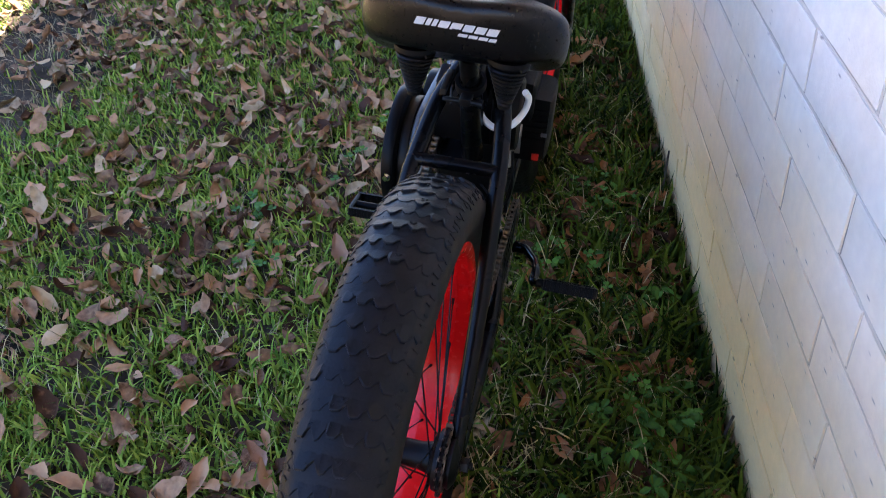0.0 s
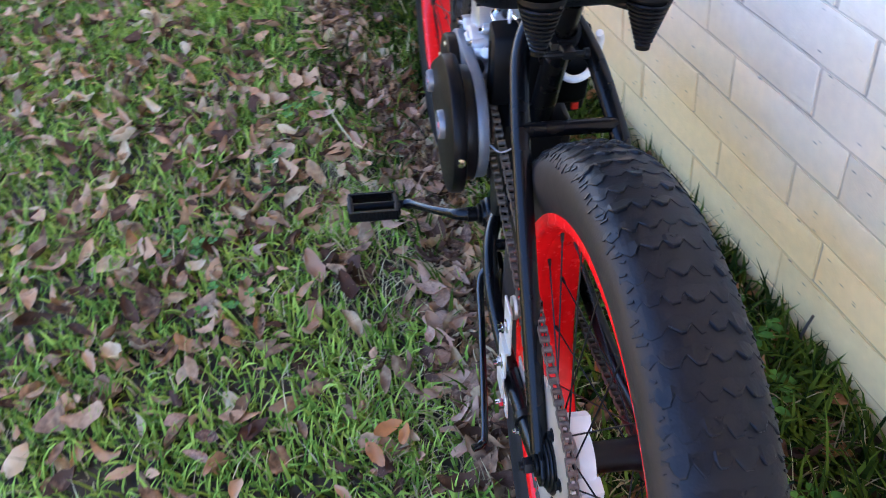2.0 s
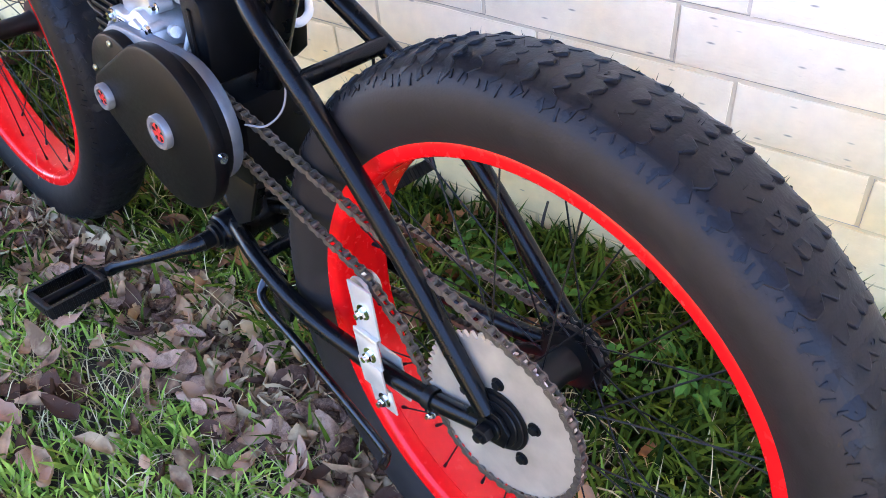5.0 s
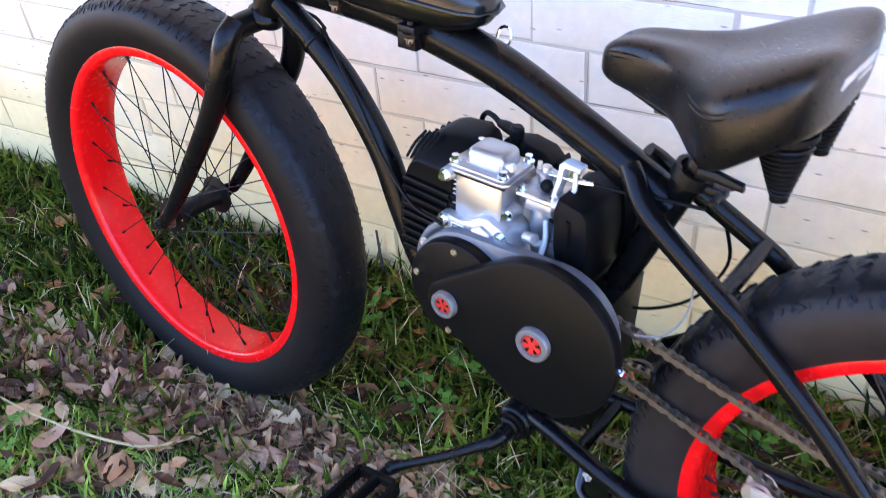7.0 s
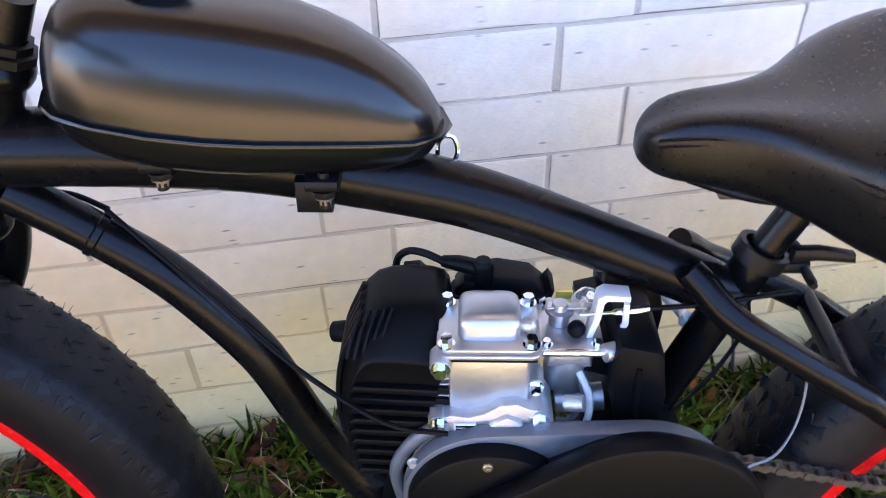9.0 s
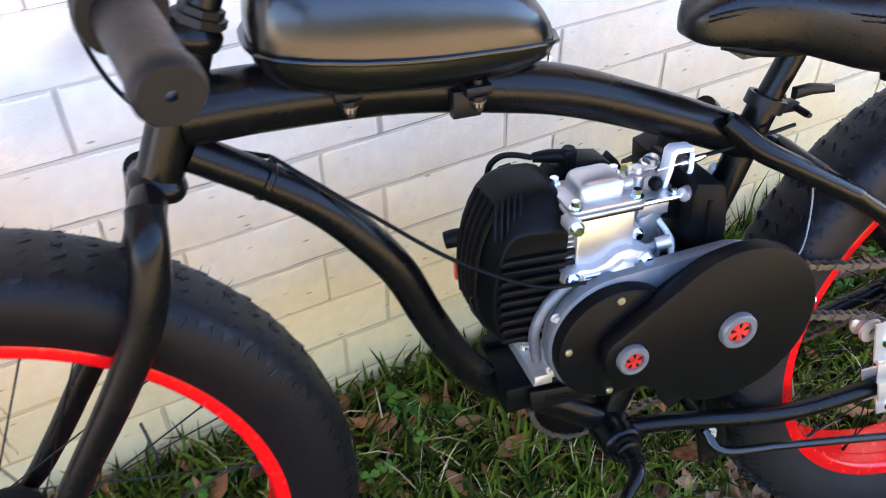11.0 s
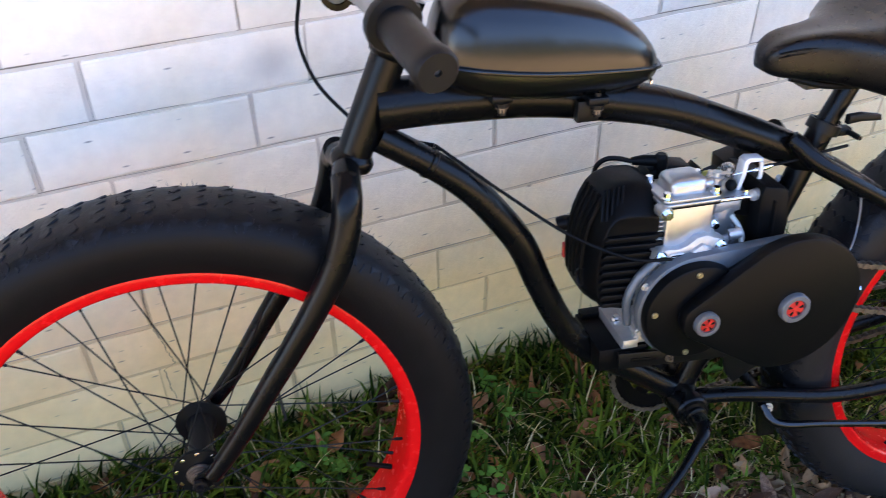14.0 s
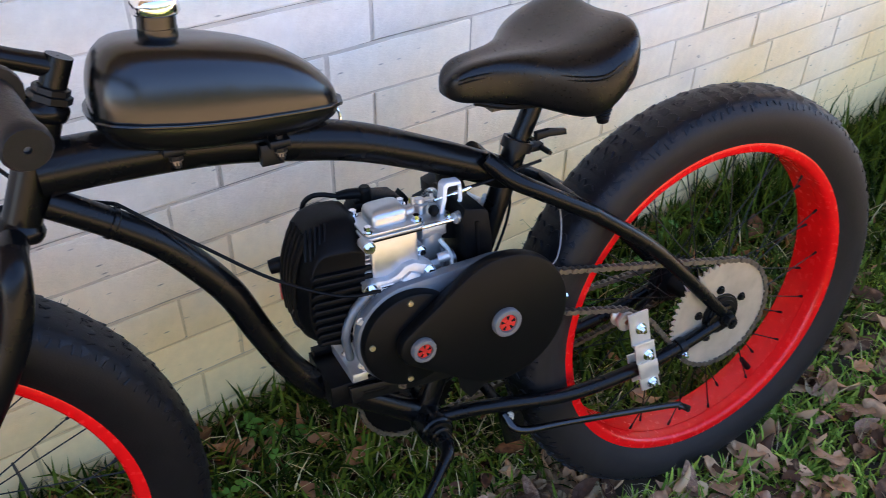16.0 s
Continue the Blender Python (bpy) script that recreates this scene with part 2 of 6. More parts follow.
# ---- mesh helpers ----
class Shape:
    """Gathers points and faces of one mesh."""

    def __init__(self):
        self.v, self.f = [], []

    def add(self, verts, faces):
        n = len(self.v)
        self.v += [tuple(p) for p in verts]
        self.f += [tuple(i + n for i in f) for f in faces]
        return self

    def tube(self, pts, radii, sides=16, smooth=6, caps=True):
        """A round tube along points; radii: one, or one a point."""
        pts = [Vector(p) for p in pts]
        radii = list(radii) if hasattr(radii, "__len__") else [radii] * len(pts)
        if smooth and len(pts) > 2:
            ends = [pts[0] * 2 - pts[1]] + pts + [pts[-1] * 2 - pts[-2]]
            line, rr = [], []
            for i in range(len(pts) - 1):
                a, b, c, d = ends[i:i + 4]
                for k in range(smooth):
                    t = k / smooth
                    line.append(0.5 * (2 * b + (c - a) * t + (2 * a - 5 * b + 4 * c - d) * t * t + (3 * b - a - 3 * c + d) * t ** 3))
                    rr.append(radii[i] * (1 - t) + radii[i + 1] * t)
            pts, radii = line + [pts[-1]], rr + [radii[-1]]
        rings, n = [], len(pts)
        side = None
        for i, p in enumerate(pts):
            along = (pts[min(i + 1, n - 1)] - pts[max(i - 1, 0)]).normalized()
            if side is None:
                side = along.orthogonal().normalized()
            side = (side - along * side.dot(along)).normalized()
            up = along.cross(side)
            rings.append([p + radii[i] * (math.cos(a) * side + math.sin(a) * up) for a in (2 * math.pi * k / sides for k in range(sides))])
        faces = [(i * sides + k, i * sides + (k + 1) % sides, (i + 1) * sides + (k + 1) % sides, (i + 1) * sides + k) for i in range(n - 1) for k in range(sides)]
        if caps:
            faces += [tuple(range(sides))[::-1], tuple((n - 1) * sides + k for k in range(sides))]
        return self.add([p for r in rings for p in r], faces)

    def lathe(self, profile, centre=(0, 0, 0), axis=(0, 1, 0), sides=32, closed=False):
        """Turns a profile of (radius, height along the axis) about an axis."""
        axis = Vector(axis).normalized()
        side = axis.orthogonal().normalized()
        up, n = axis.cross(side), len(profile)
        verts = [Vector(centre) + axis * h + r * (math.cos(a) * side + math.sin(a) * up) for a in (2 * math.pi * k / sides for k in range(sides)) for r, h in profile]
        last = n if closed else n - 1
        faces = [(k * n + i, k * n + (i + 1) % n, ((k + 1) % sides) * n + (i + 1) % n, ((k + 1) % sides) * n + i) for k in range(sides) for i in range(last)]
        return self.add(verts, faces)

    def prism(self, outline, y0, y1, bevel=0.0, axis="y"):
        """An outline of (x, z), thick from y0 to y1, with rounded rims."""
        put = {"y": lambda a, b, c: (a, c, b), "z": lambda a, b, c: (a, b, c), "x": lambda a, b, c: (c, a, b)}[axis]
        n = len(outline)
        cx, cz = sum(p[0] for p in outline) / n, sum(p[1] for p in outline) / n
        def ring(shrink, y):
            out = []
            for i, (x, z) in enumerate(outline):
                (ax, az), (bx, bz) = outline[i - 1], outline[(i + 1) % n]
                nx, nz = bz - az, ax - bx
                if nx * (x - cx) + nz * (z - cz) < 0:
                    nx, nz = -nx, -nz
                l = math.hypot(nx, nz) or 1
                out.append(put(x - shrink * nx / l, z - shrink * nz / l, y))
            return out
        if bevel:
            s = 1 if y1 > y0 else -1
            rings = [ring(bevel, y0), ring(bevel * 0.3, y0 + s * bevel * 0.3), ring(0, y0 + s * bevel), ring(0, y1 - s * bevel), ring(bevel * 0.3, y1 - s * bevel * 0.3), ring(bevel, y1)]
        else:
            rings = [ring(0, y0), ring(0, y1)]
        m = len(rings)
        faces = [(j * n + i, j * n + (i + 1) % n, (j + 1) * n + (i + 1) % n, (j + 1) * n + i) for j in range(m - 1) for i in range(n)]
        return self.add([p for r in rings for p in r], faces + [tuple(range(n))[::-1], tuple((m - 1) * n + i for i in range(n))])

    def box(self, lo, hi, bevel=0.002):
        (x0, y0, z0), (x1, y1, z1) = lo, hi
        return self.prism([(x0, z0), (x1, z0), (x1, z1), (x0, z1)], y0, y1, bevel)

    def place(self, m):
        self.v = [tuple(m @ Vector(p)) for p in self.v]
        return self


def mesh_of(name, shape, mat, angle=40.0, smooth=True):
    me = bpy.data.meshes.new(name)
    me.from_pydata(shape.v, [], shape.f)
    bm = bmesh.new()
    bm.from_mesh(me)
    bmesh.ops.recalc_face_normals(bm, faces=bm.faces)
    bm.to_mesh(me)
    bm.free()
    if smooth:
        me.polygons.foreach_set("use_smooth", [True] * len(me.polygons))
        me.set_sharp_from_angle(angle=radians(angle))
    me.materials.append(mat)
    return me


def part(name, shape, mat, parent, label="", angle=40.0):
    """One mesh under a thing or a part; the shape is in the thing's own axes."""
    ob = new(name, mesh_of(name, shape, mat, angle))
    ob.parent = parent
    return tagged(ob, label) if label else ob


def arc(cx, cz, r, a0, a1, n=16):
    return [(cx + r * math.cos(radians(a0 + (a1 - a0) * i / n)), cz + r * math.sin(radians(a0 + (a1 - a0) * i / n))) for i in range(n + 1)]


# ---- the lie of the ground ----
def ground_height(x, y):
    near = max(0.0, 1 - max(abs(x - 0.7) - 3, abs(y + 0.8) - 2.5, 0) / 3)
    return 0.018 - 0.011 * (min(max(x, -3), 5) - 0.12) + near * 0.012 * noise.noise((x * 1.7, y * 1.7, 3.1)) * min(1, abs(y + 0.42) * 2)


# ---- the bicycle leans against the wall: x towards its rear wheel, y to its right, z up along its lean, from the front hub ----
BX = Vector((0.98442, -0.17543, -0.01164))
BY = Vector((0.17274, 0.97739, -0.12193))
BZ = Vector((0.03277, 0.11802, 0.99247))
HUB = Vector((0.1182, -0.3210, 0.3861))
BASE = Vector((0.6, 0.0, -0.37))
WHEELBASE = 1.203


# ---- setting: ground and wall ----
def ground_sheet():
    xs = sorted(set([-150, -60, -25, -12, -8, -6, -5] + [-4 + 0.1 * i for i in range(101)] + [7, 8, 10, 14, 25, 60, 150]))
    ys = sorted(set([-200, -80, -30, -15, -9, -6] + [-4.5 + 0.1 * i for i in range(48)] + [0.4, 2, 10, 60]))
    s = Shape()
    n = len(ys)
    s.add([(x, y, ground_height(x, y)) for x in xs for y in ys], [(i * n + j, (i + 1) * n + j, (i + 1) * n + j + 1, i * n + j + 1) for i in range(len(xs) - 1) for j in range(n - 1)])
    me = mesh_of("ground", s, SOIL)
    me.materials.append(FAR_LAWN)
    for f in me.polygons:
        f.material_index = 1 if f.center.y < -3.4 or f.center.x < -3.2 or f.center.x > 4.4 else 0
    return tagged(new("ground", me), "brown soil of a lawn, strewn with dead leaves further off", "ground", kind="structure")


ground_sheet()

COURSE, BRICK_PITCH, BED0, STAGGER = 0.0925, 0.3048, 0.62, 0.3
wall = new("wall_house", mesh_of("wall_house", Shape().box((-7, 0.0025, -0.2), (12, 0.22, 2.44), 0.0), MORTAR))
tagged(wall, "white painted brick house wall, its foot tinted with stain and painted ground bounce", "wall", kind="structure")
eave = new("eave", mesh_of("eave", Shape().box((-7, -1.16, 2.445), (12, 0.3, 2.53), 0.004), material("eave_paint", (0.30, 0.27, 0.24), 0.8, scale=6)))
tagged(eave, "plain boarded eave along the top of the wall", "trim", kind="structure")

# far trees behind the camera close the view and show in the glossy paint
crowns = Shape()
edge_rng = random.Random(17)
tops = [6.2 + 3.4 * noise.noise((0.35 * i, 0.0, 5.0)) + 1.6 * noise.noise((1.3 * i, 2.0, 0.0)) + edge_rng.uniform(-0.3, 0.3) for i in range(101)]
crowns.add([(-60 + 1.2 * i, -24 + 3 * math.sin(i * 0.7) * 0.3, z) for i in range(101) for z in (-0.5, tops[i] * 0.5, tops[i])], [(3 * i + k, 3 * i + 3 + k, 3 * i + 4 + k, 3 * i + 1 + k) for i in range(100) for k in (0, 1)])
tagged(new("backdrop", mesh_of("backdrop", crowns, FAR_TREES)), "dark green line of far trees beyond the lawn", "trees", kind="structure")


bike = new("motorised_bicycle")
bike.matrix_world = Matrix((BX, BY, BZ)).transposed().to_4x4()
bike.matrix_world.translation = HUB + Matrix((BX, BY, BZ)).transposed() @ BASE
tagged(bike, "black motorised fat-tyre bicycle with red rims, leaning on a wall", "bicycle")


def bpart(name, shape, mat, parent=None, label="", angle=40.0):
    """A part of the bicycle, given from the front hub; sub-parts share the bicycle's axes."""
    shape.v = [(x - BASE.x, y - BASE.y, z - BASE.z) for x, y, z in shape.v]
    return part(name, shape, mat, parent or bike, label, angle)


# ---- wheels ----
TYRE_PROFILE = [(0.2835, -0.0395), (0.290, -0.0425), (0.300, -0.0475), (0.313, -0.0522), (0.327, -0.0540), (0.340, -0.0525), (0.350, -0.0480), (0.3575, -0.0405),
                (0.3625, -0.0300), (0.3655, -0.0160), (0.3665, 0.0)]
TYRE_PROFILE = TYRE_PROFILE + [(r, -y) for r, y in TYRE_PROFILE[-2::-1]]


def tyre_surface(y):
    """Radius of the tread, and its tilt, at a distance from the tyre's middle."""
    for (r0, y0), (r1, y1) in zip(TYRE_PROFILE, TYRE_PROFILE[1:]):
        if y0 <= y <= y1 and r0 > 0.335:
            k = (y - y0) / (y1 - y0)
            return r0 + (r1 - r0) * k, math.atan2(r1 - r0, y1 - y0)
    return 0.345, 0.0


def tread(cx, seed, tall):
    """Low jagged rubber rows that overlap like waves, and the thin moulding hairs along the shoulders."""
    rng = random.Random(seed)
    s = Shape()

    def on_tyre(a, u, y, h):
        r, tilt = tyre_surface(max(-0.0505, min(0.0505, y)))
        rr, yy = r + h * math.cos(tilt), y + h * -math.sin(tilt)
        ang = a + u / 0.367
        return (cx + rr * math.sin(ang), yy, rr * math.cos(ang))

    def wave_row(a, shift, rng):
        """One overlapping row of the tread: a jagged rim of flat-topped points that stand up unevenly, its back running down under the next row."""
        reach, wear = 0.0470, rng.uniform(0.8, 1.15)
        corners, y = [(-reach - 0.002, 0.0, 0.4)], -reach - 0.012 * shift
        while y < reach:
            wide, deep, proud = rng.uniform(0.014, 0.022), rng.uniform(0.006, 0.0115), rng.choice((0.35, 0.8, 1.0, 1.2))
            lean = rng.uniform(0.14, 0.34)
            for k, u, h in ((0.02, 0.0, 0.25), (lean, deep * 0.75, proud), (lean + 0.12, deep, proud), (0.68, deep * rng.uniform(0.80, 1.0), proud * 0.9), (0.86, deep * 0.3, proud * 0.7)):
                if corners[-1][0] + 0.0008 < y + k * wide < reach:
                    corners.append((y + k * wide, u, h))
            y += wide
        corners.append((reach + 0.001, 0.001, 0.3))
        cells = [(u, q, tall * h * wear * (1.0 if abs(q) < 0.036 else 0.6)) for q, u, h in corners]
        n = len(cells) - 1
        low = [on_tyre(a, u + 0.0010, q, -0.0006) for u, q, h in cells]
        lip = [on_tyre(a, u + 0.0003, q, h * 0.85) for u, q, h in cells]
        top = [on_tyre(a, u - 0.0012, q, h) for u, q, h in cells]
        back = [on_tyre(a, -0.0085, q, -0.0005 + 0.12 * h) for u, q, h in cells]
        m = n + 1
        s.add(low + lip + top + back, [(j * m + k, j * m + k + 1, (j + 1) * m + k + 1, (j + 1) * m + k) for j in range(3) for k in range(n)])

    def cross(a, u, y):
        """A low moulded cross between the rows."""
        bar(a, u - 0.004, y - 0.003, u + 0.004, y + 0.003, 0.0016, 0.0016)
        bar(a, u + 0.004, y - 0.003, u - 0.004, y + 0.003, 0.0016, 0.0016)

    def bar(a, u0, y0, u1, y1, wide, h):
        """A short raised bar along the shoulder."""
        d = Vector((u1 - u0, y1 - y0)).normalized()
        q = Vector((-d.y, d.x)) * wide * 0.5
        foot = [(u0 - q.x, y0 - q.y), (u1 - q.x, y1 - q.y), (u1 + q.x, y1 + q.y), (u0 + q.x, y0 + q.y)]
        s.add([on_tyre(a, u, y, -0.0008) for u, y in foot] + [on_tyre(a, u, y, h) for u, y in foot], [(4, 5, 6, 7), (0, 1, 5, 4), (1, 2, 6, 5), (2, 3, 7, 6), (3, 0, 4, 7)])

    pitch = 84
    for i in range(pitch):
        a = 2 * math.pi * i / pitch
        wave_row(a + rng.uniform(-0.004, 0.004), (i % 2) + rng.uniform(-0.25, 0.25), rng)
        if i % 2:
            cross(a, rng.uniform(-0.003, 0.003), rng.uniform(-0.006, 0.006))
        for side in (-1, 1):
            for k in range(2):
                u, y = 0.0135 * k + rng.uniform(-0.003, 0.003), side * (0.0425 + rng.uniform(-0.001, 0.003))
                slant = rng.choice((-1, 1)) * rng.uniform(0.001, 0.0035)
                bar(a, u, y, u + slant, y + side * rng.uniform(0.003, 0.0065), 0.0022, 0.0013)
    # moulding hairs
    for i in range(420):
        a = 2 * math.pi * (i + rng.random()) / 420
        y = rng.choice((-0.047, -0.046, -0.040, -0.027, -0.012, 0.0, 0.012, 0.027, 0.040, 0.046)) + rng.uniform(-0.003, 0.003)
        p0 = Vector(on_tyre(a, 0, y, 0.001))
        tilt = tyre_surface(max(-0.0505, min(0.0505, y)))[1]
        out = Vector((math.sin(a) * math.cos(tilt), -math.sin(tilt), math.cos(a) * math.cos(tilt)))
        p1 = p0 + out * rng.uniform(0.003, 0.009) + Vector((rng.uniform(-1, 1), rng.uniform(-1, 1), rng.uniform(-1, 1))) * 0.0025
        w = Vector((math.cos(a), 0, -math.sin(a))) * 0.0004
        v = Vector((0, 0.0004, 0))
        s.add([p0 - w, p0 + w, p0 + v, p1], [(0, 1, 3), (1, 2, 3), (2, 0, 3)])
    return s


RIM_PROFILE = [(0.2885, -0.0400), (0.2892, -0.0412), (0.2862, -0.0422), (0.2760, -0.0412), (0.2725, -0.0385), (0.2705, -0.0330), (0.2695, -0.0150), (0.2690, 0.0),
               (0.2695, 0.0150), (0.2705, 0.0330), (0.2725, 0.0385), (0.2760, 0.0412), (0.2862, 0.0422), (0.2892, 0.0412), (0.2885, 0.0400), (0.2780, 0.0380), (0.2760, 0.0), (0.2780, -0.0380)]


def spokes(wheel, cx, flange_y, flange_r, turn):
    """36 black wire spokes laced three-cross from two flanges to the rim, each with its nipple."""
    for i in range(36):
        side = -1 if i % 2 else 1
        a = 2 * math.pi * (i + 0.5) / 36 + turn
        lead = (1 if (i // 2) % 2 else -1) * radians(58)
        rim_y = 0.013 * side * (1 if (i // 4) % 2 else 0.9)
        hub_p = (cx + flange_r * math.sin(a + lead), side * flange_y, flange_r * math.cos(a + lead))
        rim_p = (cx + 0.2705 * math.sin(a), rim_y, 0.2705 * math.cos(a))
        ob = bpart("spoke", Shape().tube([hub_p, rim_p], 0.00105, sides=5, smooth=0), BLACK_STEEL, wheel)
        d = (Vector(hub_p) - Vector(rim_p)).normalized()
        bpart("nipple", Shape().tube([rim_p, Vector(rim_p) + d * 0.013], [0.0026, 0.0019], sides=6, smooth=0), BLACK_STEEL, wheel)


def wheel(name, cx, hub, flange_y, flange_r, turn, seed, rubber, tall):
    w = bpart(name, hub, BLACK_STEEL, None, "fat black tyre on a wide red rim")
    tyre = bpart("tyre", Shape().lathe(TYRE_PROFILE, (cx, 0, 0), sides=128), rubber, w, "fat black rubber tyre")
    tyre.data.materials.append(SKY_TINT_RUBBER)
    for f in tyre.data.polygons:
        if math.hypot(f.center.x + BASE.x - cx, f.center.z + BASE.z) > 0.354:
            f.material_index = 1
    tagged(bpart("tread", tread(cx, seed, tall), SKY_TINT_RUBBER, w, angle=20), kind="stuff")
    bpart("rim", Shape().lathe(RIM_PROFILE, (cx, 0, 0), sides=128, closed=True), RED_PAINT, w, "wide glossy red rim")
    spokes(w, cx, flange_y, flange_r, turn)
    return w


front_hub = Shape().lathe([(0.0, -0.084), (0.0035, -0.084), (0.005, -0.080), (0.005, -0.066), (0.010, -0.065), (0.012, -0.054), (0.018, -0.052), (0.034, -0.050), (0.0345, -0.046), (0.020, -0.043), (0.0165, -0.030), (0.0165, 0.030), (0.020, 0.043), (0.0345, 0.046), (0.034, 0.050),
                           (0.018, 0.052), (0.012, 0.056), (0.012, 0.066), (0.005, 0.068), (0.005, 0.084), (0.0, 0.084)], sides=24)
front_wheel = wheel("front_wheel", 0.0, front_hub, 0.048, 0.029, 0.06, 1, SIDE_RUBBER, 0.0019)
bpart("axle_locknut", Shape().lathe([(0.0052, -0.0655), (0.0100, -0.0653), (0.0105, -0.0640), (0.0085, -0.0634), (0.0120, -0.0628), (0.0125, -0.0614), (0.0100, -0.0608), (0.0145, -0.0600), (0.0150, -0.0584), (0.0120, -0.0576), (0.0170, -0.0566), (0.0175, -0.0545), (0.0130, -0.0535)], sides=24), CHAIN_STEEL, front_wheel, "dark stepped cone nuts")
for k in range(9):
    a = 2 * math.pi * k / 9
    bpart("flange_hole", Shape().lathe([(0.0, -0.0003), (0.0028, -0.0003), (0.0034, 0.0)], (0.0285 * math.sin(a), -0.0505, 0.0285 * math.cos(a)), (0, 1, 0), sides=8), CHROME, front_wheel)
bpart("axle_nut", Shape().prism([(0.0095 * math.cos(radians(60 * i + 10)), 0.0095 * math.sin(radians(60 * i + 10))) for i in range(6)], -0.0790, -0.0715, 0.001), BLACK_STEEL, front_wheel, "dark steel hexagon axle nut")
bpart("tyre_valve", Shape().tube([(0.272 * math.sin(1.95), 0.0, 0.272 * math.cos(1.95)), (0.232 * math.sin(1.95), 0.0, 0.232 * math.cos(1.95))], [0.004, 0.0032], sides=8), BLACK_PLASTIC, front_wheel)
rear_hub = Shape().lathe([(0.0, -0.100), (0.005, -0.100), (0.005, -0.078), (0.016, -0.076), (0.016, -0.068), (0.022, -0.066), (0.028, -0.064), (0.028, -0.056), (0.019, -0.054), (0.034, -0.051), (0.0345, -0.047), (0.022, -0.044), (0.0185, -0.03),
                          (0.0185, 0.030), (0.022, 0.044), (0.0345, 0.047), (0.034, 0.051), (0.020, 0.054), (0.020, 0.060), (0.005, 0.064), (0.005, 0.100), (0.0, 0.100)], (WHEELBASE, 0, 0), sides=24)
rear_wheel = wheel("rear_wheel", WHEELBASE, rear_hub, 0.049, 0.029, 0.2, 2, DUSTY_RUBBER, 0.0029)
bpart("tyre_valve", Shape().tube([(WHEELBASE + 0.272 * math.sin(2.49), 0.0, 0.272 * math.cos(2.49)), (WHEELBASE + 0.235 * math.sin(2.49), 0.0, 0.235 * math.cos(2.49))], [0.006, 0.0045], sides=10, smooth=0), BLACK_PLASTIC, rear_wheel)


def toothed_disc(cx, cz, y0, y1, r, teeth, depth, holes=(), hub_hole=0.0):
    """A sprocket: a flat toothed plate, cut by a middle hole."""
    rim = []
    for i in range(teeth):
        for k, rr in ((-0.32, r - depth), (-0.12, r), (0.12, r), (0.32, r - depth)):
            a = 2 * math.pi * (i + k) / teeth
            rim.append((cx + rr * math.cos(a), cz + rr * math.sin(a)))
    n, s = len(rim), Shape()
    inner = [(cx + hub_hole * math.cos(math.atan2(z - cz, x - cx)), cz + hub_hole * math.sin(math.atan2(z - cz, x - cx))) for x, z in rim]
    rings = [[(x, y0, z) for x, z in inner], [(x, y0, z) for x, z in rim], [(x, y1, z) for x, z in rim], [(x, y1, z) for x, z in inner]]
    return s.add([p for q in rings for p in q], [(j * n + i, j * n + (i + 1) % n, ((j + 1) % 4) * n + (i + 1) % n, ((j + 1) % 4) * n + i) for j in range(4) for i in range(n)])


def bolt(at, r, length, axis=(0, -1, 0), turn=0.0, stud=0.0):
    """A hexagon head with a washer and, if wanted, a stud's end."""
    ax = Vector(axis).normalized()
    s = Shape().lathe([(0.0, 0.0), (r * 1.5, 0.0), (r * 1.5, length * 0.2), (0.0, length * 0.2)], at, ax, sides=14)
    side = ax.orthogonal().normalized()
    up = ax.cross(side)
    ring = [Vector(at) + r * (math.cos(radians(60 * i) + turn) * side + math.sin(radians(60 * i) + turn) * up) for i in range(6)]
    s.add([p + ax * length * 0.2 for p in ring] + [p + ax * length for p in ring], [(i, (i + 1) % 6, 6 + (i + 1) % 6, 6 + i) for i in range(6)] + [tuple(range(6, 12))])
    if stud:
        s.lathe([(r * 0.55, 0.0), (r * 0.55, length + stud), (0.0, length + stud)], at, ax, sides=10)
    return s


bpart("drive_sprocket", toothed_disc(WHEELBASE, 0, -0.0635, -0.0600, 0.1010, 56, 0.0065, hub_hole=0.026), SPROCKET_STEEL, rear_wheel, "large bare steel drive sprocket", angle=30)
bpart("sprocket_collar", Shape().lathe([(0.018, -0.0722), (0.0280, -0.0722), (0.0285, -0.0706), (0.0255, -0.0698), (0.0335, -0.0690), (0.0340, -0.0673), (0.0310, -0.0666), (0.0370, -0.0656), (0.0370, -0.0640), (0.026, -0.0637)], (WHEELBASE, 0, 0)), BLACK_STEEL, rear_wheel)
for k in range(5):
    a = radians(72 * k + 25)
    bpart("sprocket_bolt", bolt((WHEELBASE + 0.047 * math.cos(a), -0.0637, 0.047 * math.sin(a)), 0.0052, 0.005), BLACK_STEEL, rear_wheel)
adapter = Shape().lathe([(0.022, -0.040), (0.031, -0.040), (0.036, -0.037), (0.040, -0.024), (0.038, -0.019), (0.022, -0.019)], (WHEELBASE, 0, 0), sides=40)
for a in (4, 126):
    c, q = math.cos(radians(a)), math.sin(radians(a))
    corners = [(WHEELBASE + c * r - q * u, q * r + c * u) for r, u in ((0.034, -0.011), (0.0545, -0.009), (0.0545, 0.009), (0.034, 0.011))]
    adapter.prism(corners, -0.041, -0.014, 0.002)
bpart("hub_adapter", adapter, WHITE_PLASTIC, rear_wheel, "white clamped sprocket adapter round the hub")
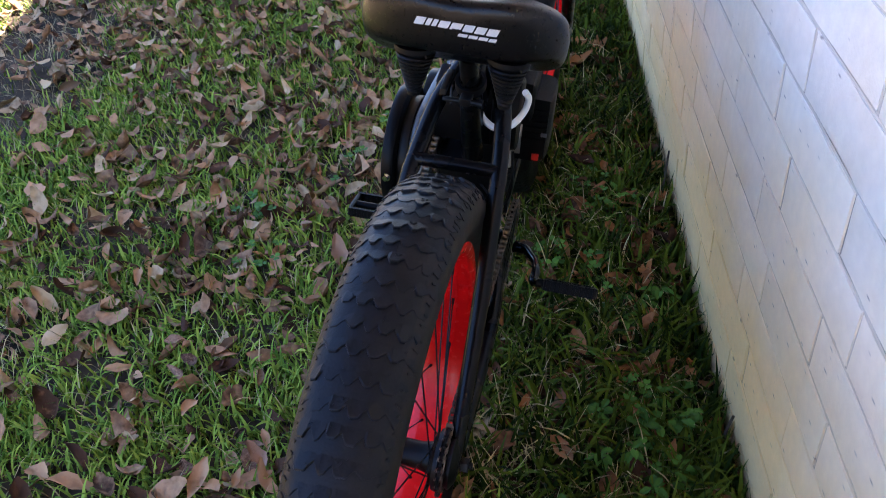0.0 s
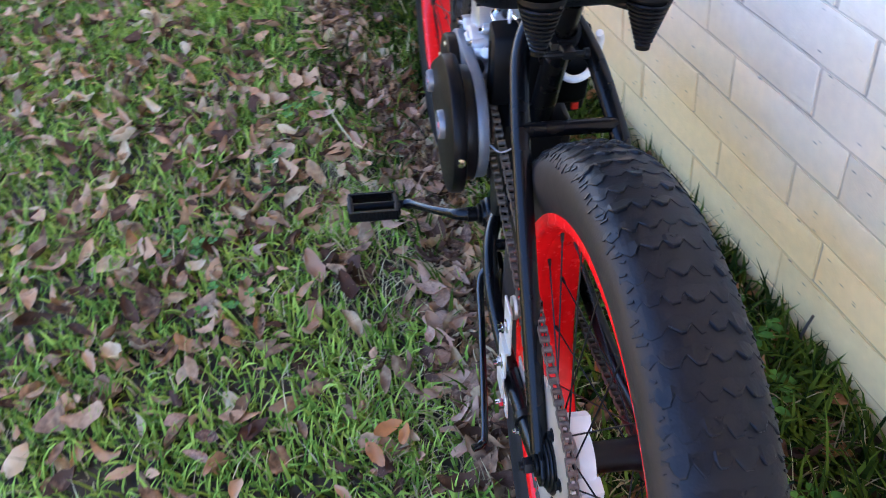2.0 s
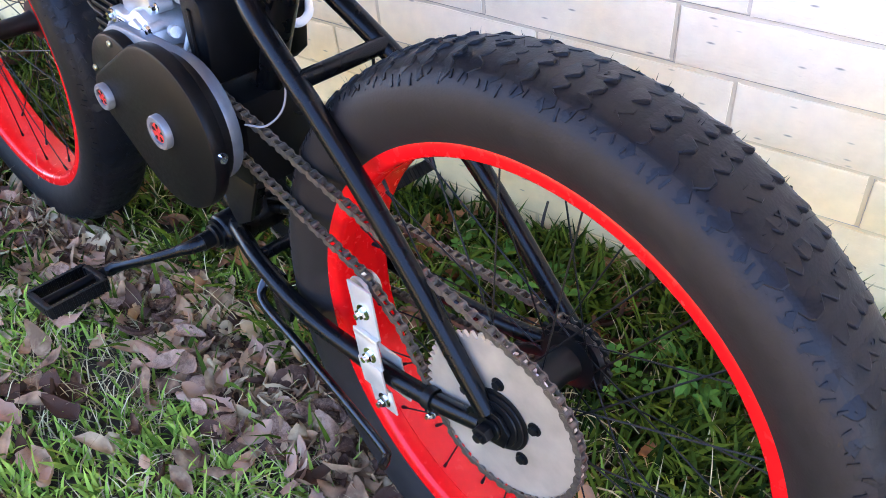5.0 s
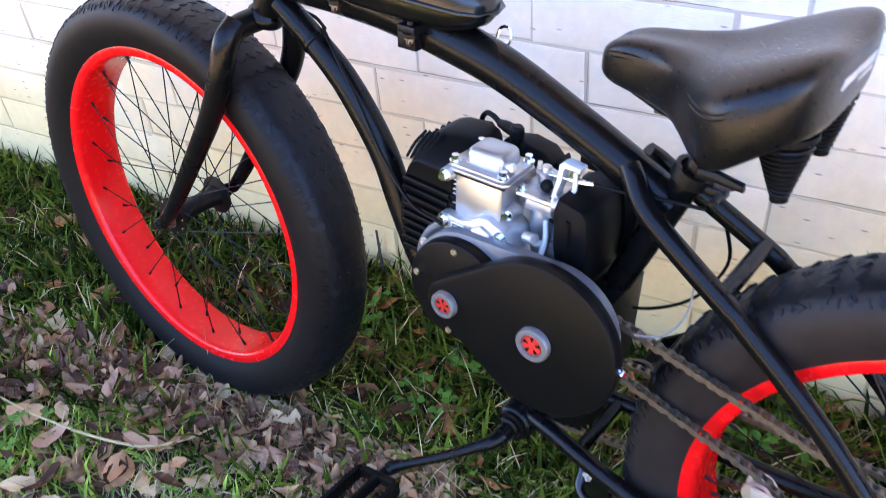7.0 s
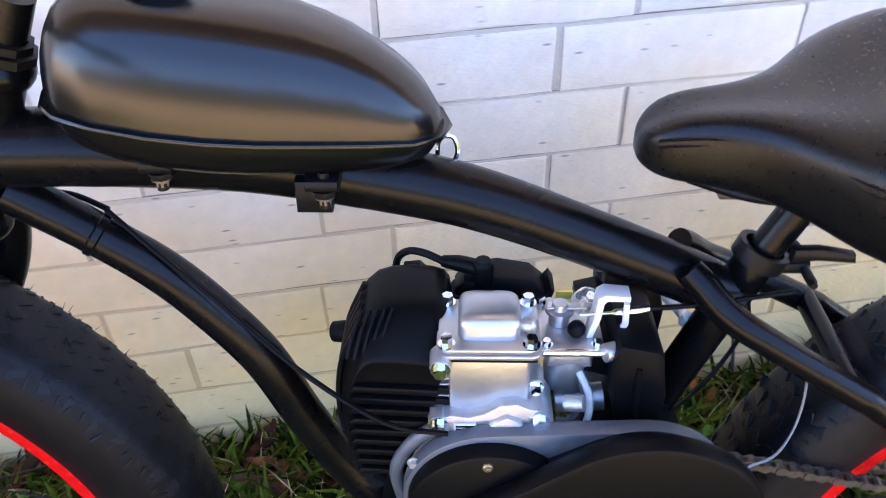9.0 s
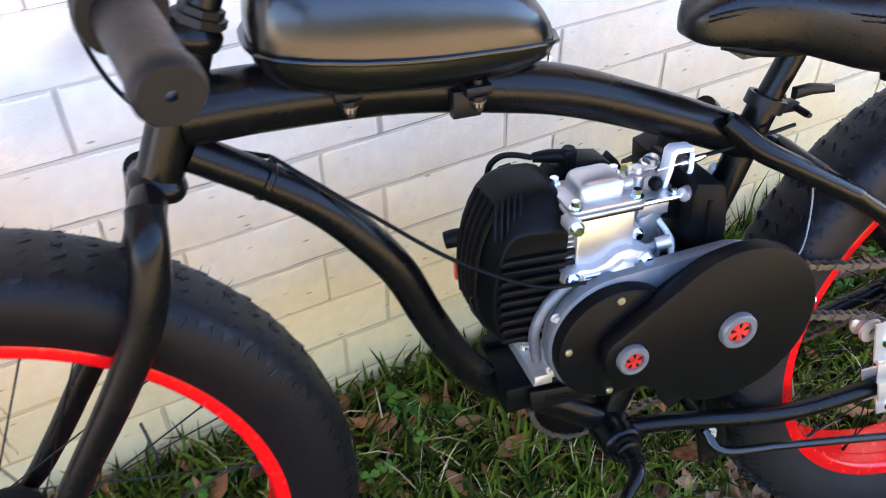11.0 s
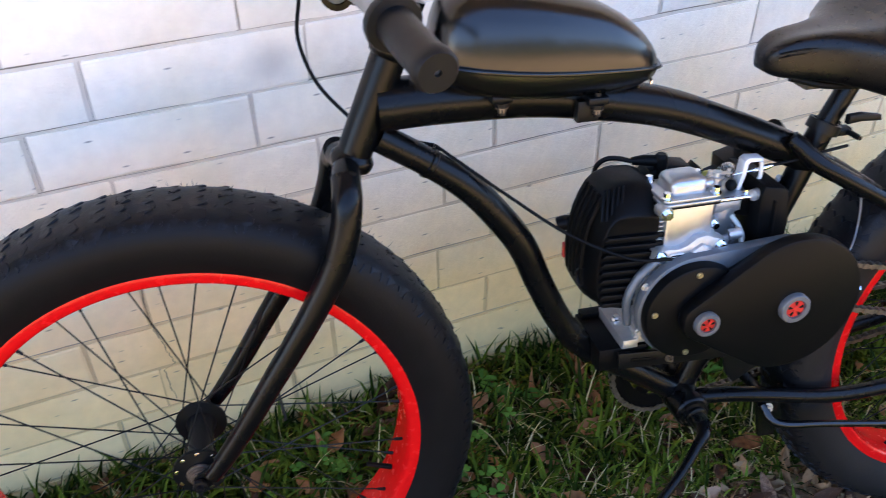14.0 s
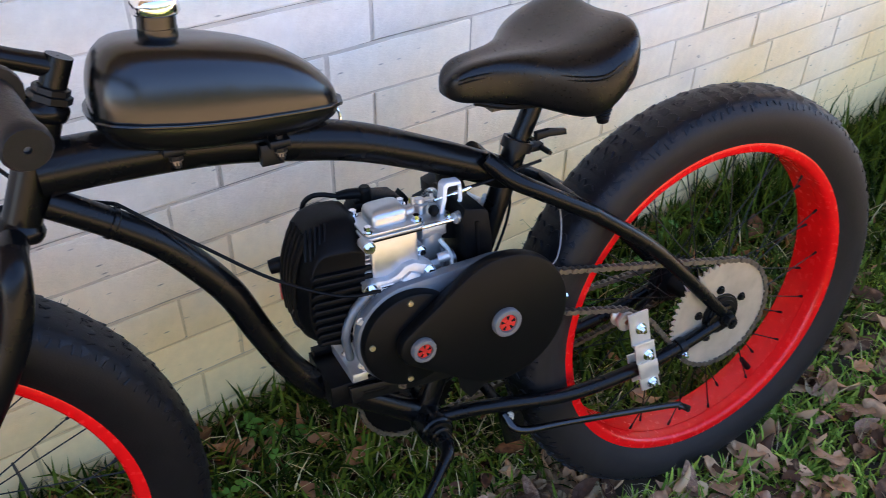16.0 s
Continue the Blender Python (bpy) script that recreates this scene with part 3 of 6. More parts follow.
bpart("freewheel", toothed_disc(WHEELBASE, 0, 0.0600, 0.0640, 0.048, 20, 0.006, hub_hole=0.015).lathe([(0.016, 0.050), (0.040, 0.052), (0.042, 0.058), (0.034, 0.066), (0.036, 0.074), (0.026, 0.080), (0.016, 0.082)], (WHEELBASE, 0, 0)), BLACK_STEEL, rear_wheel, angle=30)
for side in (-1, 1):
    bpart("axle_washer", Shape().lathe([(0.005, side * 0.0790), (0.0135, side * 0.0790), (0.0140, side * 0.0805), (0.0135, side * 0.0822), (0.005, side * 0.0822)], (WHEELBASE, 0, 0), sides=20), BLACK_STEEL, rear_wheel)
    bpart("axle_nut", Shape().prism([(WHEELBASE + 0.0105 * math.cos(radians(60 * i)), 0.0105 * math.sin(radians(60 * i))) for i in range(6)], side * 0.084, side * 0.095, 0.001), BLACK_STEEL, rear_wheel)
bpart("rim_strap", Shape().lathe([(0.2683, -0.018), (0.2683, 0.018), (0.2690, 0.018), (0.2690, -0.018)], (WHEELBASE, 0, 0), closed=True, sides=128), RED_PAINT, rear_wheel)

# ---- frame ----
frame_body = bpart("frame", Shape().tube([(0.2290, 0, 0.378), (0.2860, 0, 0.513)], 0.0205, sides=24), BLACK_PAINT, None, "satin black welded steel cruiser frame")
bpart("top_tube", Shape().tube([(0.262, 0, 0.444), (0.34, 0, 0.4445), (0.45, 0, 0.438), (0.55, 0, 0.4195), (0.62, 0, 0.402), (0.70, 0, 0.371), (0.79, 0, 0.331), (0.832, 0, 0.309)],
                               [0.030, 0.0295, 0.0275, 0.0255, 0.0245, 0.0230, 0.0225, 0.0215], sides=24), BLACK_PAINT, frame_body)
bpart("down_tube", Shape().tube([(0.262, 0, 0.407), (0.32, 0, 0.3675), (0.365, 0, 0.332), (0.402, 0, 0.290), (0.4375, 0, 0.2375), (0.465, 0, 0.172), (0.498, 0, 0.105), (0.532, 0, 0.062), (0.585, 0, 0.022), (0.69, 0, -0.055)],
                                [0.0175, 0.0175, 0.0185, 0.019, 0.019, 0.0185, 0.0185, 0.0190, 0.0185, 0.018], sides=24), BLACK_PAINT, frame_body)
bpart("tube_ring", Shape().lathe([(0.0175, -0.004), (0.0192, -0.0025), (0.0192, 0.0025), (0.0175, 0.004)], (0.321, 0, 0.367), (0.82, 0, -0.57), sides=24), BLACK_PAINT, frame_body)
axis_steer = Vector((0.057, 0, 0.135)).normalized()
for k, (h, r) in enumerate(((0.0, 0.0255), (0.136, 0.0255))):
    at = Vector((0.2310, 0, 0.383)) + axis_steer * h
    bpart("headset_cup", Shape().lathe([(0.0205, -0.010), (r * 0.93, -0.008), (r, -0.003), (r, 0.003), (r * 0.93, 0.006), (0.0205, 0.010)], at, axis_steer, sides=24), BLACK_PAINT, frame_body)
bpart("seat_tube", Shape().tube([(0.690, 0, -0.052), (0.757, 0, 0.121), (0.8445, 0, 0.350)], 0.0165, sides=20, smooth=0), BLACK_PAINT, frame_body)
bpart("bottom_bracket", Shape().lathe([(0.0, -0.062), (0.0135, -0.062), (0.0165, -0.060), (0.0165, -0.055), (0.0215, -0.054), (0.0225, -0.049), (0.0255, -0.047), (0.0265, -0.044), (0.0265, 0.044), (0.0255, 0.047), (0.016, 0.049), (0.0, 0.049)], (0.690, 0, -0.056), sides=24), BLACK_PAINT, frame_body)
for side in (-1, 1):
    bpart("chain_stay", Shape().tube([(0.700, side * 0.030, -0.043), (0.750, side * 0.047, -0.035), (0.800, side * 0.060, -0.036), (0.870, side * 0.069, -0.046), (0.94, side * 0.071, -0.052), (1.04, side * 0.072, -0.046), (1.12, side * 0.073, -0.031), (1.190, side * 0.074, -0.010)],
                                      [0.0115, 0.0115, 0.0115, 0.0115, 0.0115, 0.0115, 0.011, 0.010], sides=14), BLACK_PAINT, frame_body)
    bpart("seat_stay", Shape().tube([(0.786, side * 0.020, 0.350), (0.796, side * 0.027, 0.341), (0.816, side * 0.040, 0.322), (0.850, side * 0.050, 0.302), (0.922, side * 0.060, 0.260), (0.946, side * 0.062, 0.244), (1.050, side * 0.070, 0.163), (1.195, side * 0.075, 0.012)],
                                     [0.0115, 0.0125, 0.0125, 0.012, 0.012, 0.0115, 0.0115, 0.0105], sides=14), BLACK_PAINT, frame_body)
    bpart("dropout", Shape().prism([(1.165, -0.020), (1.190, -0.026), (1.222, -0.018), (1.226, 0.004), (1.212, 0.020), (1.190, 0.022), (1.172, 0.004)], side * 0.0725, side * 0.0785, 0.001), BLACK_PAINT, frame_body)
bpart("stay_bridge", Shape().tube([(0.918, -0.058, 0.266), (0.918, 0.058, 0.266)], 0.0095, sides=14), BLACK_PAINT, frame_body)
bpart("lower_bridge", Shape().tube([(0.790, -0.056, -0.036), (0.790, 0.056, -0.036)], 0.009, sides=14), BLACK_PAINT, frame_body)
bpart("engine_cradle", Shape().box((0.536, -0.046, 0.048), (0.604, 0.047, 0.0825), 0.002).box((0.540, 0.030, 0.0825), (0.574, 0.046, 0.0910), 0.001), BLACK_PLASTIC, frame_body, "black steel engine cradle")
for side in (-1, 1):
    bpart("mount_plate", Shape().prism([(0.560, 0.080), (0.725, 0.066), (0.725, 0.044), (0.562, 0.054)], side * 0.050, side * 0.056, 0.001), BLACK_STEEL, frame_body)
bpart("mount_bolt", bolt((0.635, -0.056, 0.060), 0.0042, 0.005, stud=0.003), CHAIN_STEEL, frame_body)
bpart("mount_slot", Shape().prism([(0.578, 0.0640), (0.615, 0.0605), (0.615, 0.0660), (0.578, 0.0695)], -0.0572, -0.0555, 0.0005), BLACK_PLASTIC, frame_body)

# ---- fork ----
fork = bpart("fork", Shape().tube([(0.2155, -0.056, 0.364), (0.2190, -0.036, 0.375), (0.2235, 0.0, 0.379), (0.2190, 0.036, 0.375), (0.2155, 0.056, 0.364)], 0.0165, sides=16), BLACK_PAINT, None, "black cruiser fork with curved legs")
for side in (-1, 1):
    bpart("fork_leg", Shape().tube([(0.2180, side * 0.040, 0.380), (0.2155, side * 0.060, 0.360), (0.2090, side * 0.0675, 0.325), (0.194, side * 0.0700, 0.283), (0.168, side * 0.0705, 0.235), (0.138, side * 0.0710, 0.187), (0.105, side * 0.0715, 0.137), (0.068, side * 0.0720, 0.080), (0.037, side * 0.0720, 0.036), (0.016, side * 0.0720, 0.010)],
                                    [0.0165, 0.0175, 0.0175, 0.0170, 0.0160, 0.0150, 0.0140, 0.0130, 0.0120, 0.0105], sides=18), BLACK_PAINT, fork)
    bpart("fork_end", Shape().prism([(-0.008, -0.010), (0.010, -0.008), (0.028, 0.012), (0.020, 0.024), (-0.002, 0.012)], side * 0.0660, side * 0.0710, 0.001), BLACK_PAINT, fork)

# ---- handlebar ----
handlebar = bpart("handlebar", Shape().tube([(0.266, -0.305, 0.581), (0.254, -0.25, 0.592), (0.243, -0.200, 0.602), (0.232, -0.140, 0.606), (0.224, -0.080, 0.596), (0.226, -0.035, 0.580), (0.228, 0.0, 0.575),
                                             (0.226, 0.035, 0.580), (0.224, 0.080, 0.590), (0.230, 0.140, 0.596), (0.243, 0.200, 0.598), (0.254, 0.25, 0.592), (0.262, 0.285, 0.585)], 0.0112, sides=14), GREY_PAINT, None, "grey swept handlebar on a black stem")
bpart("stem", Shape().tube([(0.2905, 0, 0.515), (0.3105, 0, 0.559)], 0.0140, sides=18, smooth=0).tube([(0.306, 0, 0.548), (0.268, 0, 0.562), (0.230, 0, 0.575)], [0.0125, 0.011, 0.0125], sides=14)
      .lathe([(0.0115, -0.020), (0.018, -0.019), (0.018, 0.019), (0.0115, 0.020)], (0.228, 0, 0.575), sides=18), BLACK_PAINT, handlebar, "black quill stem")
bpart("lock_collar", Shape().lathe([(0.0145, 0.0), (0.0225, 0.001), (0.0225, 0.008), (0.019, 0.009), (0.019, 0.015), (0.0145, 0.016)], Vector((0.2905, 0, 0.5155)), axis_steer, sides=8), BLACK_STEEL, handlebar)


def grip(pts):
    path = [Vector(p) for p in pts]
    d = (path[-1] - path[0]).normalized()
    n = 26
    s = Shape()
    line = [path[0].lerp(path[-1], i / n) for i in range(n + 1)]
    s.tube(line, [0.0185 if i in (0, 1) else 0.0165 + (0.0006 if i % 2 else 0) for i in range(n + 1)], sides=18, smooth=0)
    s.lathe([(0.012, 0.0), (0.0245, 0.001), (0.0255, 0.004), (0.0245, 0.010), (0.017, 0.013)], path[-1] - d * 0.010, d, sides=20)
    s.lathe([(0.003, -0.003), (0.003, -0.0065), (0.0165, -0.0065), (0.0188, -0.003), (0.0188, 0.006)], path[0], d, sides=18)
    return s


bpart("grip", grip([(0.266, -0.304, 0.581), (0.2485, -0.222, 0.598)]), GRIP_RUBBER, handlebar, "black rubber handlebar grip")
bpart("grip", grip([(0.2635, 0.290, 0.584), (0.2435, 0.190, 0.598)]), GRIP_RUBBER, handlebar, "black rubber handlebar grip")
bpart("brake_mount", Shape().tube([(0.229, 0.090, 0.592), (0.229, 0.125, 0.594)], 0.0165, sides=14).box((0.198, 0.096, 0.568), (0.228, 0.118, 0.596), 0.003).tube([(0.224, 0.108, 0.578), (0.214, 0.104, 0.556)], 0.006, sides=10), BLACK_PLASTIC, handlebar)
lever = Shape()
lever.prism([(0.098, 0.545), (0.10, 0.575), (0.16, 0.590), (0.24, 0.592), (0.30, 0.588), (0.30, 0.578), (0.24, 0.578), (0.16, 0.572), (0.115, 0.548)], 0.190, 0.202, 0.003, axis="x")
bpart("brake_lever", lever, BRIGHT_ALLOY, handlebar, "silver ribbed brake lever")
bpart("brake_cable", Shape().tube([(0.197, 0.102, 0.548), (0.190, 0.098, 0.500), (0.205, 0.085, 0.450), (0.235, 0.060, 0.415), (0.262, 0.030, 0.395), (0.300, 0.024, 0.388), (0.330, 0.010, 0.384)], 0.0024, sides=8), BLACK_PLASTIC, handlebar, "black cable housing")
bpart("control_cable", Shape().tube([(0.330, 0.006, 0.386), (0.370, -0.010, 0.355), (0.412, -0.024, 0.322), (0.480, -0.055, 0.275), (0.550, -0.085, 0.247), (0.600, -0.092, 0.243)], 0.0022, sides=8), BLACK_PLASTIC, handlebar, "black control cable running to the engine")

# ---- fuel tank ----
TANK_PLAN = [(0.319, 0.0), (0.3205, 0.022), (0.326, 0.040), (0.340, 0.054), (0.368, 0.064), (0.405, 0.0685), (0.440, 0.068), (0.475, 0.0635), (0.510, 0.0555), (0.545, 0.0470), (0.577, 0.0375), (0.595, 0.0235), (0.602, 0.0)]
TANK_PLAN = [(0.4605 + (x - 0.4605) * 0.962, y * 0.97) for x, y in TANK_PLAN]
TANK_PLAN = TANK_PLAN + [(x, -y) for x, y in TANK_PLAN[-2:0:-1]]


def seam_z(x):
    return 0.4985 - 0.125 * (x - 0.319)


def tank_shell(height, power, soft):
    """Rings of the plan's outline drawn together towards the crown of the shell."""
    s, rings, n = Shape(), [], len(TANK_PLAN)
    steps = [1.0, 0.995, 0.98, 0.95, 0.9, 0.83, 0.74, 0.63, 0.5, 0.36, 0.2, 0.08]
    for k in steps:
        ring = []
        for x, y in TANK_PLAN:
            px, py = 0.415 + (x - 0.415) * k, y * k
            tall = height * (1.0 if px < 0.41 else 1.0 - 0.42 * ((px - 0.41) / 0.19) ** 2.2 * (1 if height > 0 else 0.3))
            ring.append((px, py, seam_z(px) + tall * (1 - k ** power) ** soft))
        rings.append(ring)
    m = len(rings)
    faces = [(j * n + i, j * n + (i + 1) % n, (j + 1) * n + (i + 1) % n, (j + 1) * n + i) for j in range(m - 1) for i in range(n)]
    return s.add([p for r in rings for p in r], faces + [tuple((m - 1) * n + i for i in range(n))])


fuel_tank = bpart("fuel_tank", tank_shell(0.079, 4.8, 0.5), GLOSS_BLACK, None, "glossy black teardrop petrol tank", angle=60)
bpart("lower_shell", tank_shell(-0.040, 3.5, 0.42), GLOSS_BLACK, fuel_tank, angle=60)
flange = Shape()
n_plan = len(TANK_PLAN)
rings = [[(0.455 + (x - 0.455) * k + 0, y * (1 + (k - 1) * 1.9), seam_z(x) + dz) for x, y in TANK_PLAN] for k, dz in ((0.98, 0.002), (1.034, 0.002), (1.041, 0.0), (1.034, -0.002), (0.98, -0.002))]
flange.add([p for r in rings for p in r], [(j * n_plan + i, j * n_plan + (i + 1) % n_plan, (j + 1) * n_plan + (i + 1) % n_plan, (j + 1) * n_plan + i) for j in range(4) for i in range(n_plan)])
bpart("seam_flange", flange, GLOSS_BLACK, fuel_tank, angle=50)
bpart("filler_neck", Shape().lathe([(0.0235, -0.018), (0.0232, -0.007), (0.0208, -0.005), (0.0205, 0.012), (0.0200, 0.0125), (0.0200, 0.030)], (0.4085, 0, 0.562), (0.06, 0, 1), sides=28), GLOSS_BLACK, fuel_tank, "glossy black filler neck")
bpart("filler_cap", Shape().lathe([(0.0205, 0.026), (0.0240, 0.026), (0.0252, 0.028), (0.0252, 0.040), (0.0235, 0.0425), (0.010, 0.0445), (0.0, 0.0445)], (0.4085, 0, 0.562), (0.06, 0, 1), sides=28), CHROME, fuel_tank, "chrome filler cap")
for x, deep in ((0.398, False), (0.512, True)):
    zb = seam_z(x) - 0.040
    bpart("mounting_stud", Shape().tube([(x, -0.038, zb + 0.012), (x, -0.040, zb - 0.016)], 0.0042, sides=10, smooth=0).lathe([(0.004, 0), (0.0078, 0.0), (0.0078, 0.005), (0.004, 0.005)], (x, -0.0385, zb - 0.003), (0, 0, -1), sides=6)
          .lathe([(0.004, 0), (0.0092, 0.0), (0.0092, 0.0016), (0.004, 0.0016)], (x, -0.0385, zb - 0.001), (0, 0, -1), sides=16), BLACK_STEEL, fuel_tank, "dark mounting stud")
    bpart("stud_nut", bolt((x, -0.0392, zb - 0.007), 0.0048, 0.006, (0, -0.05, -1)), CHAIN_STEEL, fuel_tank)
    strap = Shape().box((x - 0.013, -0.046, zb - 0.001), (x + 0.011, 0.036, zb + 0.008), 0.002)
    if deep:
        strap.box((x - 0.022, -0.036, zb - 0.024), (x + 0.004, -0.022, zb + 0.002), 0.002)
    bpart("tank_strap", strap, BLACK_STEEL, fuel_tank)
bpart("strap_ring", Shape().tube([(0.590, 0.016, 0.424), (0.592, 0.022, 0.440), (0.602, 0.024, 0.442), (0.606, 0.022, 0.430), (0.600, 0.018, 0.418)], 0.0020, sides=6), CHROME, fuel_tank)

# ---- saddle ----
SADDLE = [(0.7347, 0.008, 0.4611, 0.4425), (0.7382, 0.017, 0.4685, 0.4385), (0.7463, 0.0255, 0.476, 0.4343), (0.7583, 0.031, 0.4825, 0.431), (0.7793, 0.034, 0.4865, 0.4285), (0.8026, 0.039, 0.4875, 0.4255), (0.8259, 0.052, 0.4895, 0.4225), (0.8492, 0.0773, 0.49, 0.4185),
          (0.8725, 0.1093, 0.494, 0.4115), (0.8957, 0.1282, 0.502, 0.4074), (0.919, 0.1289, 0.5125, 0.426), (0.9417, 0.1229, 0.521, 0.4455), (0.9557, 0.1088, 0.5249, 0.452), (0.965, 0.0881, 0.5236, 0.4565), (0.9696, 0.0543, 0.5185, 0.462)]


def saddle_cover():
    s, n = Shape(), 28
    verts = []
    for x, w, top, bot in SADDLE:
        for i in range(n):
            a = 2 * math.pi * i / n
            c, q = math.cos(a), math.sin(a)
            e = 0.52 if q > 0 else 0.38
            y = w * math.copysign(abs(c) ** e, c)
            zc, hz = (top + bot) / 2, (top - bot) / 2
            z = zc + hz * math.copysign(abs(q) ** (0.62 if q > 0 else 0.4), q)
            if q > 0.2:
                z -= 0.005 * max(0, 1 - abs(y) / 0.03)
                wing = max(0.0, min(1.0, (abs(y) - 0.03) / 0.055)) * max(0.0, min(1.0, (x - 0.84) / 0.03))
                z += 0.006 * wing * wing * (3 - 2 * wing) * q
            verts.append((x, y * (1 - 0.04 * max(0, -q)), z))
    m = len(SADDLE)
    faces = [(j * n + i, j * n + (i + 1) % n, (j + 1) * n + (i + 1) % n, (j + 1) * n + i) for j in range(m - 1) for i in range(n)]
    return s.add(verts, faces + [tuple(range(n)), tuple((m - 1) * n + i for i in range(n))])


saddle = bpart("saddle", saddle_cover(), LEATHER, None, "wide black vinyl cruiser saddle", angle=70)
sub = saddle.modifiers.new("round", "SUBSURF")
sub.levels = sub.render_levels = 1
for k, dz in enumerate((0.0, -0.005)):
    line = []
    for x, w, top, bot in SADDLE[2:11]:
        line.append((x, -w * 0.965, (top + bot) / 2 + (top - bot) * 0.22 + dz))
    bpart("seam_piping", Shape().tube(line, 0.0011, sides=6), LEATHER, saddle)
    bpart("seam_piping", Shape().tube([(x, -y, z) for x, y, z in line], 0.0011, sides=6), LEATHER, saddle)
for side in (-1, 1):
    tilt = Vector((-0.12, 0, 1)).normalized()
    wide, deep_way = tilt.orthogonal().normalized(), tilt.cross(tilt.orthogonal().normalized())
    top = Vector((0.938, 0.003 + side * 0.058, 0.440))
    helix = []
    for i in range(121):
        a, r = 2 * math.pi * i / 12, 0.0240 - 0.0168 * i / 120
        helix.append(top + r * (math.cos(a) * wide + math.sin(a) * deep_way) - tilt * 0.052 * i / 120)
    coil = bpart("saddle_spring", Shape().tube(helix, 0.0021, sides=6, smooth=0), BLACK_STEEL, None, "black conical coil spring")
    bpart("spring_core", Shape().lathe([(0.0, 0.010), (0.027, 0.009), (0.027, 0.003), (0.0215, 0.002), (0.0145, -0.022), (0.0062, -0.051), (0.0085, -0.052), (0.0080, -0.057), (0.0, -0.058)], top, tilt, sides=14), BLACK_PLASTIC, coil)
    bpart("saddle_rail", Shape().tube([(0.775, side * 0.012, 0.428), (0.82, side * 0.018, 0.416), (0.87, side * 0.022, 0.412), (0.92, side * 0.05, 0.420)], 0.0045, sides=8), BLACK_STEEL, saddle)
bpart("clamp_plate", Shape().box((0.800, -0.016, 0.410), (0.862, 0.016, 0.420), 0.004), CHAIN_STEEL, saddle, "brown-tinted steel saddle clamp plate")
# pale print on the back: plain strokes
for y0, y1, z0, z1 in ((-0.0505, -0.039, 0.4915, 0.5005), (-0.037, -0.0315, 0.4915, 0.5000), (-0.0295, -0.024, 0.4915, 0.5000), (-0.022, -0.010, 0.4910, 0.4995), (-0.008, 0.005, 0.4905, 0.4990), (0.007, 0.019, 0.4900, 0.4985), (0.021, 0.033, 0.4895, 0.4980), (0.035, 0.0475, 0.4890, 0.4975),
                       (0.0020, 0.0130, 0.4830, 0.4868), (0.0145, 0.0250, 0.4826, 0.4864), (0.0265, 0.0370, 0.4822, 0.4860), (0.0385, 0.0470, 0.4818, 0.4856)):
    lean = 0.45 * (z1 - z0)
    bpart("print_bar", Shape().prism([(y0, z0), (y1, z0), (y1 + lean, z1), (y0 + lean, z1)], 0.9560, 0.9694, 0.0, axis="x"), WHITE_PRINT, saddle, "plain white printed bar")
bpart("seat_post", Shape().tube([(0.838, 0, 0.335), (0.872, 0, 0.408)], 0.0136, sides=18, smooth=0), BLACK_PAINT, saddle)
clamp_at = Vector((0.8445, 0, 0.350))
post_axis = Vector((0.0876, 0, 0.229)).normalized()
seat_clamp = bpart("seat_clamp", Shape().lathe([(0.0165, 0.0), (0.0215, 0.0), (0.0215, 0.014), (0.0165, 0.014)], clamp_at - post_axis * 0.004, post_axis, sides=24).box((0.862, -0.008, 0.338), (0.884, 0.008, 0.348), 0.002), BLACK_STEEL, None, "black quick-release seat clamp")
bpart("clamp_lever", Shape().prism([(0.858, 0.376), (0.878, 0.377), (0.905, 0.372), (0.906, 0.364), (0.878, 0.366), (0.858, 0.364)], -0.030, -0.021, 0.002), BLACK_STEEL, seat_clamp)
bpart("clamp_screw", Shape().tube([(0.880, -0.026, 0.343), (0.880, 0.020, 0.343)], 0.0040, sides=12).lathe([(0.0, 0.018), (0.0065, 0.018), (0.0065, 0.024), (0.0, 0.024)], (0.880, 0, 0.343), sides=12).lathe([(0.0, -0.0305), (0.003, -0.0305), (0.0035, -0.026)], (0.880, 0, 0.343), sides=8), BLACK_STEEL, seat_clamp)


# ---- engine ----
engine = bpart("engine", Shape().lathe([(0.0, -0.072), (0.060, -0.072), (0.066, -0.070), (0.066, -0.046), (0.060, -0.020), (0.055, 0.060), (0.0, 0.060)], (0.632, 0, 0.170), sides=48)
               .box((0.590, -0.060, 0.205), (0.676, 0.045, 0.240), 0.006).box((0.590, -0.050, 0.104), (0.68, 0.050, 0.15), 0.006), ALLOY, None, "small four-stroke petrol engine with a bright alloy cylinder")
foot = Shape().box((0.5660, -0.0530, 0.0840), (0.5880, 0.0340, 0.0985), 0.003).box((0.5860, -0.0530, 0.0910), (0.6240, 0.0300, 0.1060), 0.003)
foot.prism([(0.580, 0.0960), (0.600, 0.1250), (0.620, 0.1250), (0.620, 0.0960)], -0.0500, -0.0420, 0.002)
bpart("mounting_foot", foot, ALLOY, engine, "cast alloy engine foot")
bpart("foot_bolt", bolt((0.5765, -0.004, 0.0985), 0.0050, 0.007, (0, 0, 1)), CHROME, engine)
bpart("cylinder", Shape().box((0.600, -0.068, 0.236), (0.664, -0.016, 0.306), 0.005), BRIGHT_ALLOY, engine, "bright machined cylinder block")
for k in range(9):
    z = 0.246 + 0.0064 * k
    bpart("cooling_fin", Shape().box((0.589, -0.062, z), (0.602, -0.020, z + 0.0024), 0.0006), ALLOY, engine)
